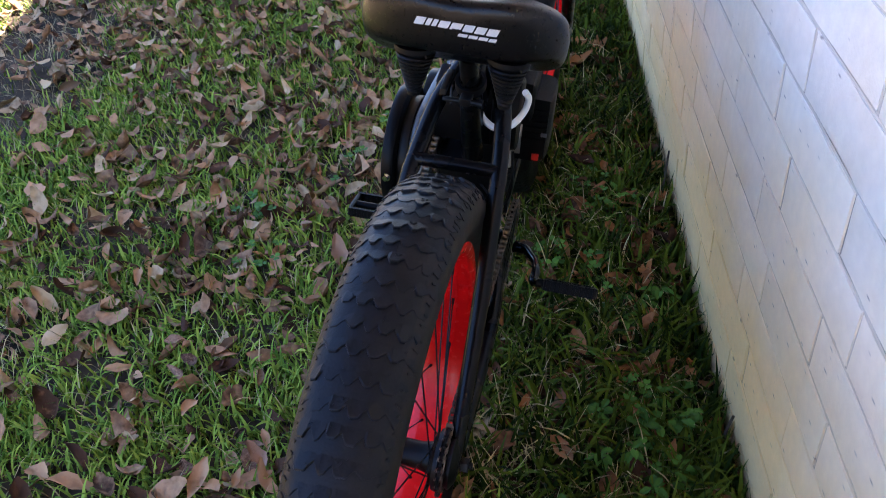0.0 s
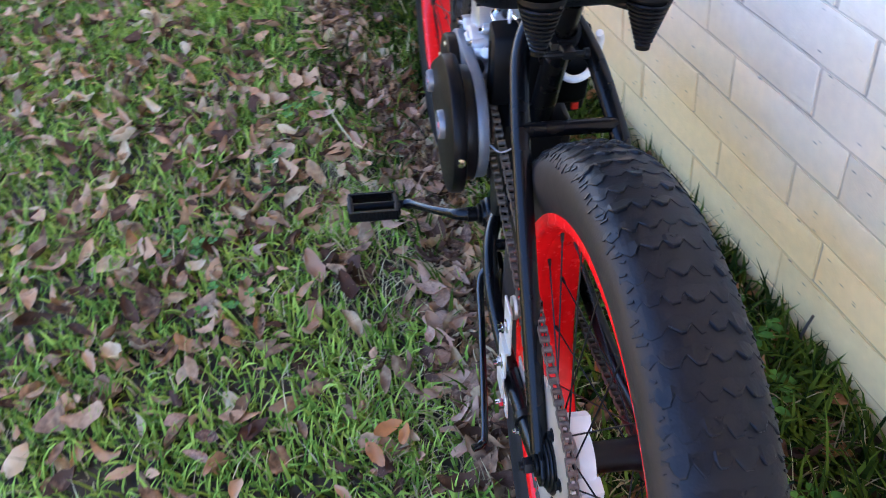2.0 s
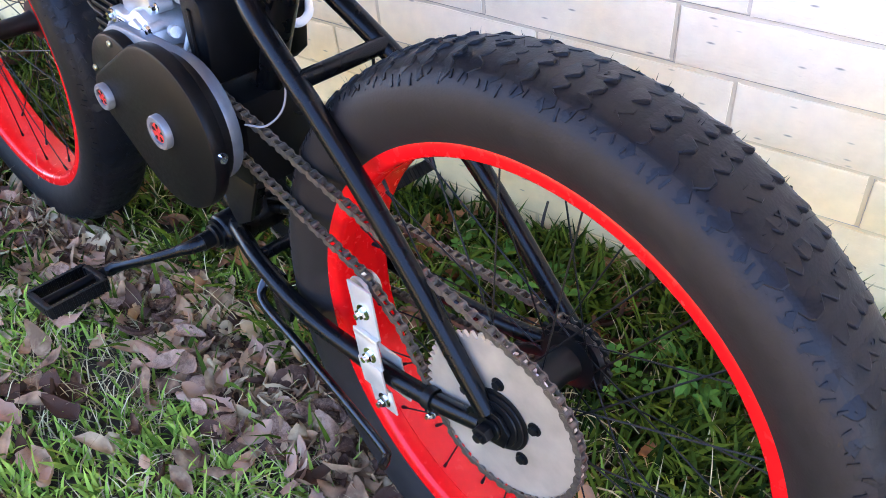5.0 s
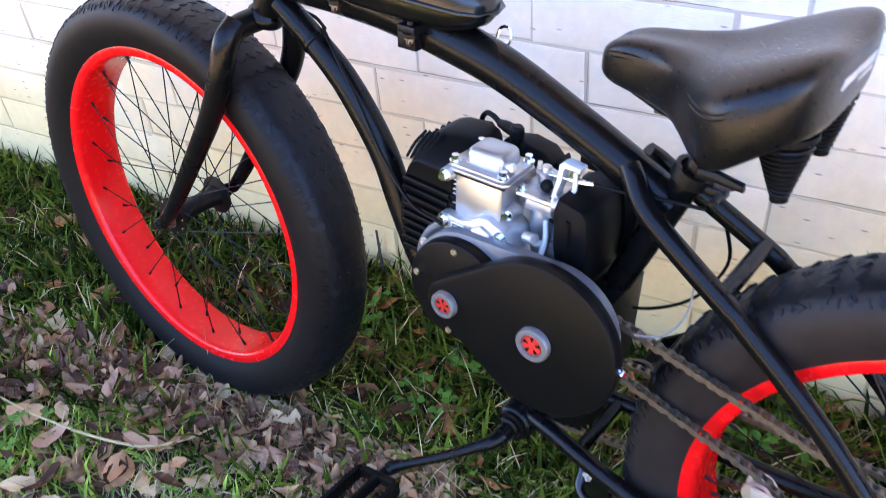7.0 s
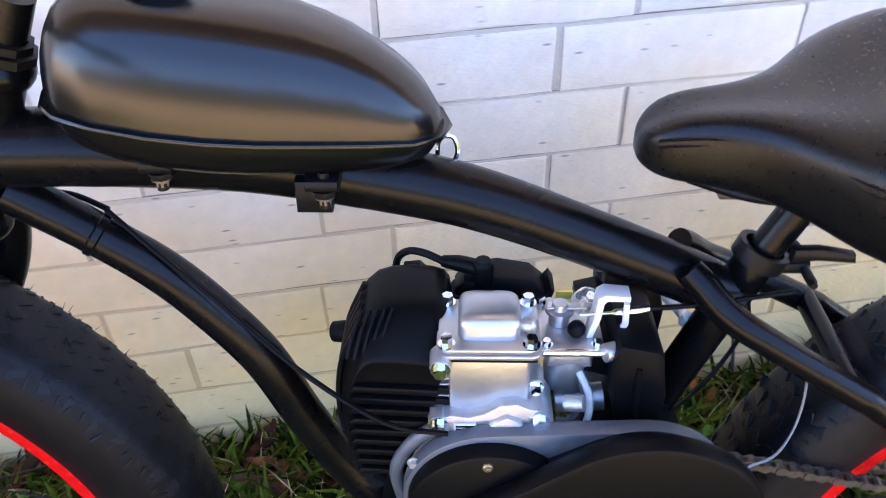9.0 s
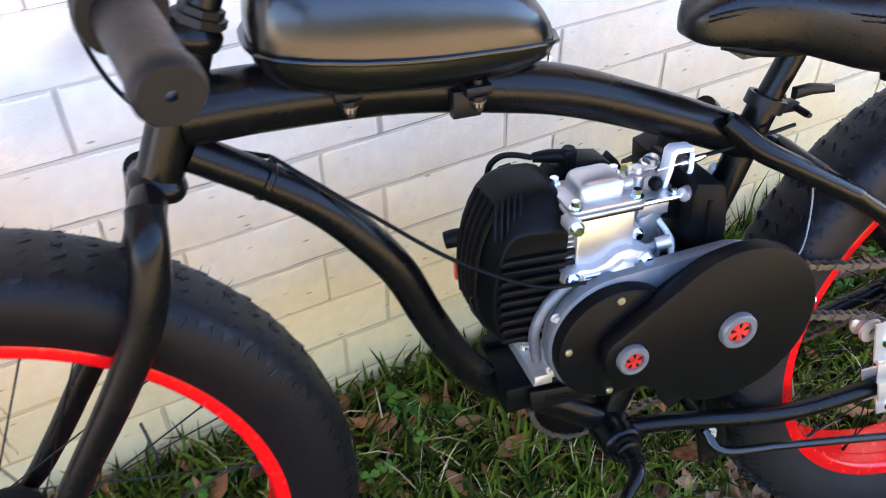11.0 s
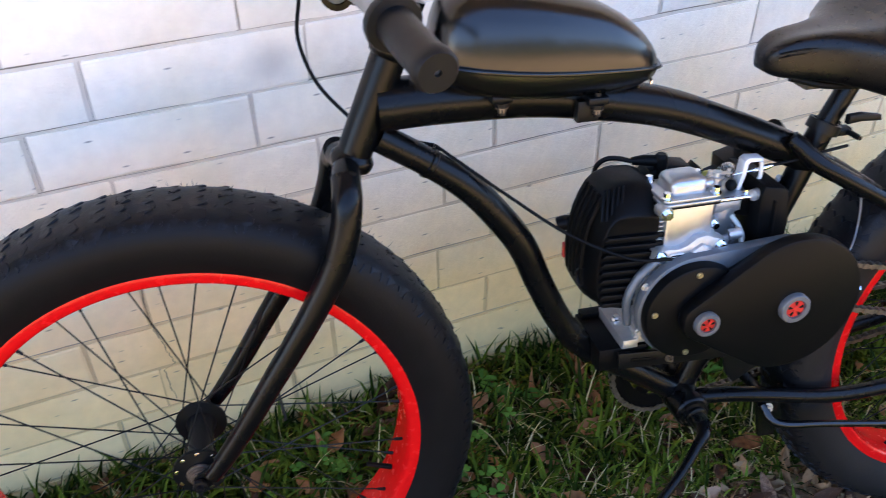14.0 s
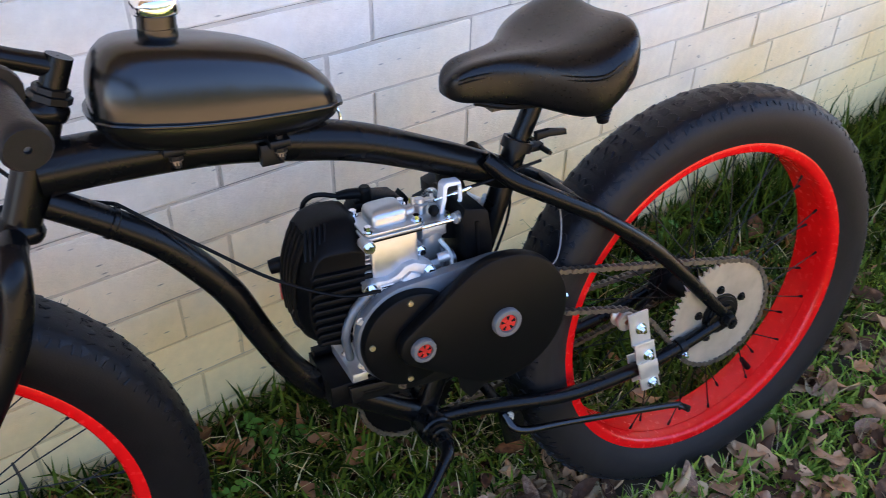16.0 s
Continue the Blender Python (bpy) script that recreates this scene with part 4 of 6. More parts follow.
# shoulder casting along the cylinder's foot, its rim bolted down
bpart("cylinder_foot", Shape().prism([(0.584, 0.226), (0.588, 0.244), (0.602, 0.248), (0.616, 0.246), (0.628, 0.250), (0.640, 0.259), (0.654, 0.261), (0.664, 0.256), (0.676, 0.252), (0.684, 0.240), (0.686, 0.224)], -0.078, -0.030, 0.004)
      .prism([(0.628, 0.232), (0.634, 0.244), (0.646, 0.251), (0.658, 0.246), (0.664, 0.232)], -0.083, -0.070, 0.004), ALLOY, engine)
bpart("rating_plate", Shape().box((0.604, -0.0800, 0.2325), (0.622, -0.0775, 0.2415), 0.0005), WHITE_PRINT, engine, "small white label with an unreadable print")
for k in range(2):
    bpart("print_bar", Shape().box((0.606, -0.0807, 0.2350 + 0.003 * k), (0.6205, -0.0799, 0.2363 + 0.003 * k), 0.0), BLACK_PLASTIC, engine)
bpart("crankcase_rib", Shape().tube([(0.560, -0.070, 0.140), (0.556, -0.072, 0.180), (0.570, -0.073, 0.212), (0.590, -0.074, 0.232)], [0.0055, 0.006, 0.006, 0.006], sides=12), CASTING, engine)
plate = Shape()
for half_x, half_y, z0, z1, r in ((0.0405, 0.0330, 0.3030, 0.3070, 0.008), (0.0390, 0.0318, 0.3078, 0.3122, 0.009)):
    corners = []
    for cx, cy, a0 in ((half_x - r, half_y - r, 0), (-half_x + r, half_y - r, 90), (-half_x + r, -half_y + r, 180), (half_x - r, -half_y + r, 270)):
        corners += [(0.6310 + cx + r * math.cos(radians(a0 + 22.5 * k)), -0.0410 + cy + r * math.sin(radians(a0 + 22.5 * k))) for k in range(5)]
    plate.prism(corners, z0, z1, 0.0012, axis="z")
bpart("cylinder_head", plate, BRIGHT_ALLOY, engine, "bright rimmed cylinder head plate")
bpart("head_gasket", Shape().box((0.594, -0.0725, 0.2995), (0.668, -0.012, 0.3032), 0.001), BLACK_STEEL, engine)
dome = []
for half_x, half_y, z in ((0.0245, 0.0225, 0.3120), (0.0240, 0.0220, 0.3225), (0.0228, 0.0205, 0.3270), (0.0205, 0.0180, 0.3295), (0.0150, 0.0120, 0.3305)):
    ring, r = [], 0.0085
    for sx, sy, a0 in ((1, 1, 0), (-1, 1, 90), (-1, -1, 180), (1, -1, 270)):
        rr = min(r, half_y * 0.6)
        ring += [(0.6315 + sx * (half_x - rr) + rr * math.cos(radians(a0 + 22.5 * k)), -0.0385 + sy * (half_y - rr) + rr * math.sin(radians(a0 + 22.5 * k)), z) for k in range(5)]
    dome.append(ring)
cover = Shape().add([p for r in dome for p in r], [(j * 20 + i, j * 20 + (i + 1) % 20, (j + 1) * 20 + (i + 1) % 20, (j + 1) * 20 + i) for j in range(4) for i in range(20)] + [tuple(80 + i for i in range(20))])
bpart("rocker_cover", cover, BRIGHT_ALLOY, engine, "bright pressed rocker cover", angle=50)
for x, y in ((0.5985, -0.0660), (0.6630, -0.0660), (0.5985, -0.0150), (0.6635, -0.0150)):
    bpart("head_bolt", bolt((x, y, 0.3120), 0.0046, 0.0085, (0, 0, 1)), CHROME, engine)
bpart("breather_boss", Shape().lathe([(0.0, 0.010), (0.005, 0.009), (0.0065, 0.006), (0.0065, 0.0)], (0.6590, -0.0480, 0.3175), (0.8, -0.5, 0.3), sides=14), BRIGHT_ALLOY, engine)
for at, r in (((0.5940, -0.0790, 0.2985), 0.0052), ((0.5925, -0.0785, 0.2385), 0.0056), ((0.6725, -0.0785, 0.2440), 0.0056), ((0.6690, -0.0620, 0.2660), 0.0044)):
    bpart("case_bolt", bolt(at, r, 0.007), CHROME, engine)
    bpart("bolt_boss", Shape().lathe([(0.0, 0.0), (r * 1.55, 0.0), (r * 1.7, 0.018), (0.0, 0.018)], at, (0, 1, 0), sides=14), ALLOY, engine)
for a in (150, 205):
    bpart("cover_screw", bolt((0.634 + 0.0720 * math.cos(radians(a)), -0.0865, 0.168 + 0.0720 * math.sin(radians(a))), 0.0036, 0.005), ZINC, engine)

# black plastic fan cover: a deep box with bevelled shoulders, slotted on its side, shoulder and front
FAN_FULL = [(0.512, 0.165), (0.533, 0.150), (0.586, 0.150), (0.600, 0.160), (0.604, 0.288), (0.601, 0.314), (0.592, 0.323), (0.548, 0.323), (0.530, 0.311), (0.512, 0.272), (0.505, 0.225), (0.507, 0.186)]
FAN_FACE = [(0.523, 0.177), (0.534, 0.165), (0.570, 0.158), (0.579, 0.165), (0.593, 0.274), (0.593, 0.284), (0.587, 0.288), (0.545, 0.293), (0.534, 0.290), (0.524, 0.272), (0.516, 0.230), (0.517, 0.190)]


def fan_ring(k, y):
    return [(a + (c - a) * k, y, b + (d - b) * k) for (a, b), (c, d) in zip(FAN_FACE, FAN_FULL)]


fan_rings = [fan_ring(-0.10, -0.0620), fan_ring(0.0, -0.0650), fan_ring(0.12, -0.0635), fan_ring(0.55, -0.0480), fan_ring(0.86, -0.0330), fan_ring(0.97, -0.0230), fan_ring(1.0, -0.0120), fan_ring(1.0, 0.0180), fan_ring(0.93, 0.0280), fan_ring(0.80, 0.0320)]
fan_shape, fan_n = Shape(), len(FAN_FULL)
fan_shape.add([p for r in fan_rings for p in r], [(j * fan_n + i, j * fan_n + (i + 1) % fan_n, (j + 1) * fan_n + (i + 1) % fan_n, (j + 1) * fan_n + i) for j in range(len(fan_rings) - 1) for i in range(fan_n)]
              + [tuple(range(fan_n)), tuple((len(fan_rings) - 1) * fan_n + i for i in range(fan_n))])
fan = bpart("fan_cover", fan_shape, BLACK_PLASTIC, None, "louvred black plastic fan cover", angle=75)
sub = fan.modifiers.new("round", "SUBSURF")
sub.levels = sub.render_levels = 1
for k in range(9):
    z = 0.1680 + 0.0118 * k
    x0, x1 = 0.5225 + 0.0008 * abs(k - 4), 0.5755 + 0.0019 * k
    louvre = Shape().prism([(x0 - 0.004, z + 0.003), (x0, z + 0.0005), (x1, z - 0.0030), (x1 + 0.001, z + 0.0040), (x0, z + 0.0072)], -0.0690, -0.0560, 0.0016)
    louvre.prism([(x1 - 0.002, z - 0.0028), (x1 + 0.013, z - 0.0035), (x1 + 0.013, z + 0.0030), (x1 - 0.002, z + 0.0040)], -0.0655, -0.0450, 0.0012)
    bpart("louvre", louvre, BLACK_PLASTIC, fan)
for k in range(5):
    low, high = Vector((0.5200 + 0.0062 * k, -0.0565 - 0.0005 * k, 0.2880)), Vector((0.5310 + 0.0062 * k, -0.0330, 0.3170 + 0.0010 * k))
    bpart("shoulder_slot", Shape().tube([low, low.lerp(high, 0.5) + Vector((-0.0012, -0.0016, 0.0012)), high], [0.0018, 0.0021, 0.0018], sides=6, smooth=3), BLACK_PLASTIC, fan)
for k in range(5):
    y = -0.034 + 0.0125 * k
    bpart("louvre", Shape().tube([(0.5085, y, 0.186), (0.5065, y, 0.225), (0.5125, y, 0.268), (0.5290, y, 0.308)], 0.0030, sides=6), BLACK_PLASTIC, fan)
bpart("starter_hole", Shape().lathe([(0.0, 0.001), (0.010, 0.0012), (0.0125, -0.0005), (0.0145, 0.003), (0.0165, 0.0)], (0.5120, -0.0400, 0.200), (-0.80, -0.60, 0.0), sides=20), BLACK_STEEL, fan, "round black starter opening")
bpart("starter_knob", Shape().tube([(0.524, 0.022, 0.244), (0.509, 0.026, 0.246), (0.496, 0.030, 0.243)], [0.0085, 0.0105, 0.0095], sides=12), BLACK_PLASTIC, engine)
bpart("stop_switch", Shape().box((0.504, 0.020, 0.196), (0.513, 0.030, 0.216), 0.002), RED_PLASTIC, engine, "red plastic switch")
bpart("spark_plug_cap", Shape().tube([(0.6285, 0.0150, 0.300), (0.6280, 0.0148, 0.316), (0.6275, 0.0145, 0.330), (0.6275, 0.0145, 0.3345)], [0.0085, 0.0088, 0.0086, 0.0060], sides=14).tube([(0.6270, 0.0150, 0.3245), (0.6080, 0.0240, 0.3235), (0.5940, 0.0300, 0.3215)], [0.0075, 0.0072, 0.0052], sides=12), BLACK_PLASTIC, engine, "black rubber spark plug cap")
bpart("ignition_lead", Shape().tube([(0.594, 0.0300, 0.3215), (0.578, 0.0380, 0.3240), (0.565, 0.0440, 0.3220), (0.555, 0.0490, 0.3120), (0.551, 0.0510, 0.2950)], 0.0034, sides=8), BLACK_PLASTIC, engine)
bpart("lead_clip", Shape().prism([(0.560, 0.312), (0.574, 0.314), (0.588, 0.300), (0.588, 0.288), (0.562, 0.292)], 0.026, 0.044, 0.003), BLACK_PLASTIC, engine)
bpart("shroud_strip", Shape().prism([(0.604, 0.300), (0.612, 0.313), (0.640, 0.319), (0.668, 0.314), (0.680, 0.303), (0.684, 0.309), (0.688, 0.303), (0.684, 0.290), (0.660, 0.296), (0.620, 0.294)], 0.010, 0.042, 0.004), BLACK_PLASTIC, engine, "black plastic shroud behind the cylinder")
bpart("muffler_cover", Shape().box((0.60, 0.040, 0.20), (0.690, 0.075, 0.275), 0.014), BLACK_PLASTIC, engine)
recoil = bpart("recoil_cover", Shape().box((0.585, 0.036, 0.118), (0.668, 0.104, 0.236), 0.016), BLACK_PLASTIC, engine, "ribbed black plastic recoil cover")
for k in range(6):
    bpart("rib", Shape().box((0.6670, 0.060, 0.158 + 0.011 * k), (0.6705, 0.100, 0.163 + 0.011 * k), 0.001), BLACK_PLASTIC, recoil)
bpart("cover_label", Shape().box((0.6690, 0.091, 0.170), (0.6715, 0.101, 0.176), 0.0003), CAP_GREY, recoil, "small grey label")
bpart("rocker_switch", Shape().box((0.6660, 0.080, 0.122), (0.6710, 0.092, 0.133), 0.002), RED_PLASTIC, recoil, "red plastic switch")
bpart("warning_label", Shape().box((0.690, 0.0165, 0.276), (0.704, 0.0195, 0.300), 0.0005), material("yellow_label", (0.75, 0.60, 0.12), 0.5), engine, "small yellow warning label")

# carburettor, throttle linkage, air filter
STRAP_ZINC = material("pale_zinc_strip", (0.66, 0.69, 0.71), 0.45, 0.35, spread=0.08, scale=40)
bpart("carburettor", Shape().box((0.6780, -0.044, 0.2680), (0.7160, 0.010, 0.2890), 0.006).tube([(0.6620, -0.018, 0.2770), (0.6820, -0.018, 0.2770)], 0.014, sides=16).box((0.6590, -0.040, 0.2590), (0.6640, 0.004, 0.2950), 0.001), ALLOY, engine, "small alloy carburettor")
bpart("float_bowl", Shape().lathe([(0.0, -0.040), (0.010, -0.040), (0.017, -0.037), (0.0205, -0.030), (0.0205, -0.004), (0.0225, -0.003), (0.0225, 0.002), (0.0, 0.002)], (0.6990, -0.022, 0.2710), (0, 0, 1), sides=24), BRIGHT_ALLOY, engine)
bpart("bowl_nut", bolt((0.6990, -0.022, 0.2310), 0.006, 0.006, (0, 0, -1)), CHROME, engine)
bpart("carburettor_cover", Shape().box((0.6720, -0.051, 0.2910), (0.7220, 0.014, 0.2955), 0.0015), BRIGHT_ALLOY, engine)
bpart("cover_bar", Shape().tube([(0.6740, -0.052, 0.2925), (0.7240, -0.052, 0.2925)], 0.0032, sides=10, smooth=0), CHROME, engine)
bpart("adjusting_knob", Shape().tube([(0.7210, -0.056, 0.2960), (0.7370, -0.050, 0.2960)], 0.0075, sides=14, smooth=0), BRIGHT_ALLOY, engine)
bpart("throttle_drum", Shape().lathe([(0.0, 0.0), (0.0085, 0.0), (0.0085, 0.010), (0.0115, 0.011), (0.0115, 0.014), (0.0070, 0.0145), (0.0060, 0.020), (0.0, 0.020)], (0.6890, -0.018, 0.2960), (0, 0, 1), sides=18), BRIGHT_ALLOY, engine)
bpart("throttle_arm", Shape().box((0.6780, -0.022, 0.3115), (0.7100, -0.014, 0.3132), 0.0006).tube([(0.6800, -0.018, 0.3090), (0.6800, -0.018, 0.3190)], 0.0028, sides=8).tube([(0.7070, -0.018, 0.3070), (0.7070, -0.018, 0.3180)], 0.0024, sides=8), ZINC, engine)
clear = bpy.data.materials.new("clear_bulb")
clear.use_nodes = True
for key, v in (("Base Color", (0.85, 0.83, 0.76, 1)), ("Roughness", 0.12), ("Transmission Weight", 0.85), ("IOR", 1.2)):
    clear.node_tree.nodes["Principled BSDF"].inputs[key].default_value = v
bpart("primer_bulb", Shape().lathe([(0.0105, -0.006), (0.0120, -0.005), (0.0120, -0.002), (0.0105, 0.000), (0.0098, 0.006), (0.0070, 0.0105), (0.0, 0.0125)], (0.7120, -0.004, 0.3070), (0.1, -0.4, 0.9), sides=20), clear, engine, "clear plastic primer bulb")
bpart("idle_ball", Shape().lathe([(0.0, -0.0075), (0.0045, -0.006), (0.0072, -0.002), (0.0072, 0.002), (0.0045, 0.006), (0.0, 0.0075)], (0.7010, -0.036, 0.3035), (0, 0, 1), sides=14), BLACK_PLASTIC, engine)
bpart("throttle_bracket", Shape().prism([(0.7090, 0.2960), (0.7135, 0.3170), (0.7150, 0.3345), (0.7205, 0.3385), (0.7400, 0.3365), (0.7400, 0.3330), (0.7225, 0.3335), (0.7195, 0.3300), (0.7180, 0.3150), (0.7145, 0.2960)], -0.038, -0.022, 0.0008), STRAP_ZINC, engine, "bent pale zinc throttle bracket")
bpart("bracket_hook", Shape().prism([(0.7345, 0.3330), (0.7390, 0.3330), (0.7400, 0.3130), (0.7350, 0.3010), (0.7300, 0.3030), (0.7350, 0.3140)], -0.042, -0.039, 0.0006), STRAP_ZINC, engine)
bpart("choke_block", Shape().box((0.7240, -0.010, 0.3240), (0.7440, 0.006, 0.3400), 0.002), BLACK_PLASTIC, engine)
bpart("cable_clevis", Shape().tube([(0.7020, -0.036, 0.3180), (0.7260, -0.036, 0.3200), (0.7300, -0.036, 0.3205)], [0.0012, 0.0012, 0.0028], sides=8, smooth=0).tube([(0.7300, -0.036, 0.3205), (0.7480, -0.035, 0.3220), (0.7560, -0.034, 0.3230)], [0.0034, 0.0038, 0.0028], sides=10, smooth=0), CHROME, engine)
bpart("throttle_cable", Shape().tube([(0.7540, -0.034, 0.3230), (0.790, -0.032, 0.325), (0.835, -0.028, 0.330), (0.872, -0.020, 0.330)], 0.0022, sides=8), BLACK_PLASTIC, engine)
for at in ((0.6770, -0.046, 0.2955), (0.7170, -0.046, 0.2955), (0.6770, 0.008, 0.2955), (0.7170, 0.008, 0.2955)):
    bpart("carburettor_screw", bolt(at, 0.0034, 0.005, (0, 0, 1)), CHROME, engine)
bpart("oil_cap", Shape().lathe([(0.0, 0.0), (0.011, 0.0), (0.013, 0.004), (0.013, 0.012), (0.009, 0.014), (0.0, 0.014)], (0.700, -0.072, 0.222), (0.5, -0.7, 0.5), sides=16), BLACK_PLASTIC, engine)
air_box = Shape().prism([(0.7315, 0.3110), (0.7600, 0.3050), (0.7665, 0.2980), (0.7730, 0.2550), (0.7700, 0.2060), (0.7560, 0.1960), (0.7400, 0.2080), (0.7300, 0.2500), (0.7270, 0.2950)], -0.066, 0.030, 0.005)
air_box.prism([(0.7260, 0.3060), (0.7600, 0.3160), (0.7780, 0.3040), (0.7860, 0.2700), (0.7820, 0.2150), (0.7640, 0.1980), (0.7440, 0.2080), (0.7280, 0.2600)], 0.022, 0.064, 0.007)
air_box.prism([(0.7080, 0.2880), (0.7300, 0.2940), (0.7320, 0.2560), (0.7080, 0.2620)], -0.040, 0.050, 0.003)
bpart("air_filter_box", air_box, BLACK_PLASTIC, engine, "black plastic air filter box")
bpart("filter_rib", Shape().prism([(0.7450, 0.2900), (0.7500, 0.2890), (0.7520, 0.2200), (0.7470, 0.2180)], -0.0685, -0.062, 0.0015), BLACK_PLASTIC, engine)
bpart("fuel_hose", Shape().tube([(0.706, -0.040, 0.262), (0.714, -0.052, 0.246), (0.713, -0.060, 0.226), (0.703, -0.062, 0.208)], 0.0032, sides=8), material("clear_hose", (0.55, 0.55, 0.48), 0.3), engine, "clear plastic fuel hose")
bpart("fuel_hose", Shape().tube([(0.700, -0.034, 0.262), (0.712, -0.042, 0.238), (0.702, -0.046, 0.214), (0.690, -0.046, 0.212)], 0.0030, sides=8), GREY_PAINT, engine)
bpart("intake_pipe", Shape().tube([(0.694, -0.060, 0.246), (0.708, -0.064, 0.250)], 0.007, sides=10).tube([(0.690, -0.030, 0.22), (0.730, -0.030, 0.225)], 0.012, sides=12), ALLOY, engine)

# ---- belt drive case ----
SMALL, BIG = (0.636, 0.167), (0.7555, 0.170)
disc = bpart("clutch_disc", Shape().lathe([(0.0, -0.1085), (0.064, -0.1085), (0.0665, -0.1072), (0.0678, -0.104), (0.0678, -0.084), (0.0, -0.084)], (SMALL[0] - 0.002, 0, SMALL[1]), sides=48), BELT_PLASTIC, None, "round black clutch cover")
BRASS = material("brass_screw", (0.55, 0.45, 0.25), 0.35, 0.9)
for a in (-5, 93, 172, 262):
    bpart("disc_screw", Shape().lathe([(0.0, -0.1105), (0.0014, -0.1105), (0.0016, -0.1112), (0.0034, -0.1112), (0.0042, -0.1102), (0.0042, -0.1085)], (SMALL[0] - 0.002 + 0.0575 * math.cos(radians(a)), 0, SMALL[1] + 0.0575 * math.sin(radians(a))), sides=10), BRASS, disc, "small brass screw")


def belt_outline(r1, r2):
    d = math.hypot(BIG[0] - SMALL[0], BIG[1] - SMALL[1])
    tilt = math.degrees(math.atan2(BIG[1] - SMALL[1], BIG[0] - SMALL[0]))
    lean = math.degrees(math.asin((r2 - r1) / d))
    return arc(*SMALL, r1, 90 + lean + tilt, 270 - lean + tilt, 18) + arc(*BIG, r2, -90 - lean + tilt, 90 + lean + tilt, 40)


belt_case = bpart("belt_case", Shape().prism(belt_outline(0.029, 0.0965), -0.1285, -0.1085, 0.005), BELT_PLASTIC, None, "black teardrop belt-drive case with two red-centred caps")
bpart("case_back", Shape().prism(belt_outline(0.0740, 0.0770), -0.0930, -0.0760, 0.004), CASTING, belt_case, "grey alloy back plate of the belt case")
bpart("inner_plate", Shape().prism(belt_outline(0.022, 0.0800), -0.1085, -0.0930, 0.001), BLACK_STEEL, belt_case)
for (cx, cz), r in ((SMALL, 0.0165), (BIG, 0.0205)):
    cap = bpart("pulley_cap", Shape().lathe([(r * 0.62, -0.1340), (r * 0.66, -0.1368), (r * 0.93, -0.1368), (r, -0.1350), (r, -0.127)], (cx, 0, cz), sides=32).lathe([(0.0, -0.1335), (r * 0.64, -0.1335)], (cx, 0, cz), sides=32), CAP_GREY, None, "grey cap ring with a red centre")
    bpart("cap_centre", Shape().lathe([(0.0, -0.1362), (r * 0.17, -0.1362), (r * 0.20, -0.1350), (r * 0.56, -0.1350), (r * 0.60, -0.1340)], (cx, 0, cz), sides=24), RED_PLASTIC, cap, "red centre")
    for k in range(5):
        a = radians(72 * k + 90)
        d, u = Vector((math.cos(a), math.sin(a))), Vector((-math.sin(a), math.cos(a)))
        slot = [Vector((cx, cz)) + d * r * p + u * r * q for p, q in ((0.24, -0.03), (0.50, -0.11), (0.53, 0.0), (0.50, 0.11), (0.24, 0.03))]
        bpart("cap_slot", Shape().prism([tuple(p) for p in slot], -0.1356, -0.1345), BLACK_STEEL, cap)
bpart("case_bolt", bolt((0.8510, -0.1180, 0.173), 0.0045, 0.006, (1, -0.2, 0)), CHROME, belt_case)
bpart("drive_pinion", toothed_disc(BIG[0], BIG[1], -0.064, -0.060, 0.033, 12, 0.007, hub_hole=0.008), CHAIN_STEEL, belt_case, angle=30)
bpart("pinion_shaft", Shape().tube([(BIG[0], -0.072, BIG[1]), (BIG[0], -0.030, BIG[1])], 0.012, sides=14), BLACK_STEEL, belt_case)
bpart("gearbox", Shape().box((0.715, -0.052, 0.070), (0.800, 0.045, 0.190), 0.010), BLACK_STEEL, belt_case)
bpart("case_bracket", Shape().prism([(0.715, 0.080), (0.800, 0.080), (0.775, 0.010), (0.745, -0.010), (0.730, 0.010)], -0.050, -0.044, 0.001), BLACK_STEEL, belt_case)


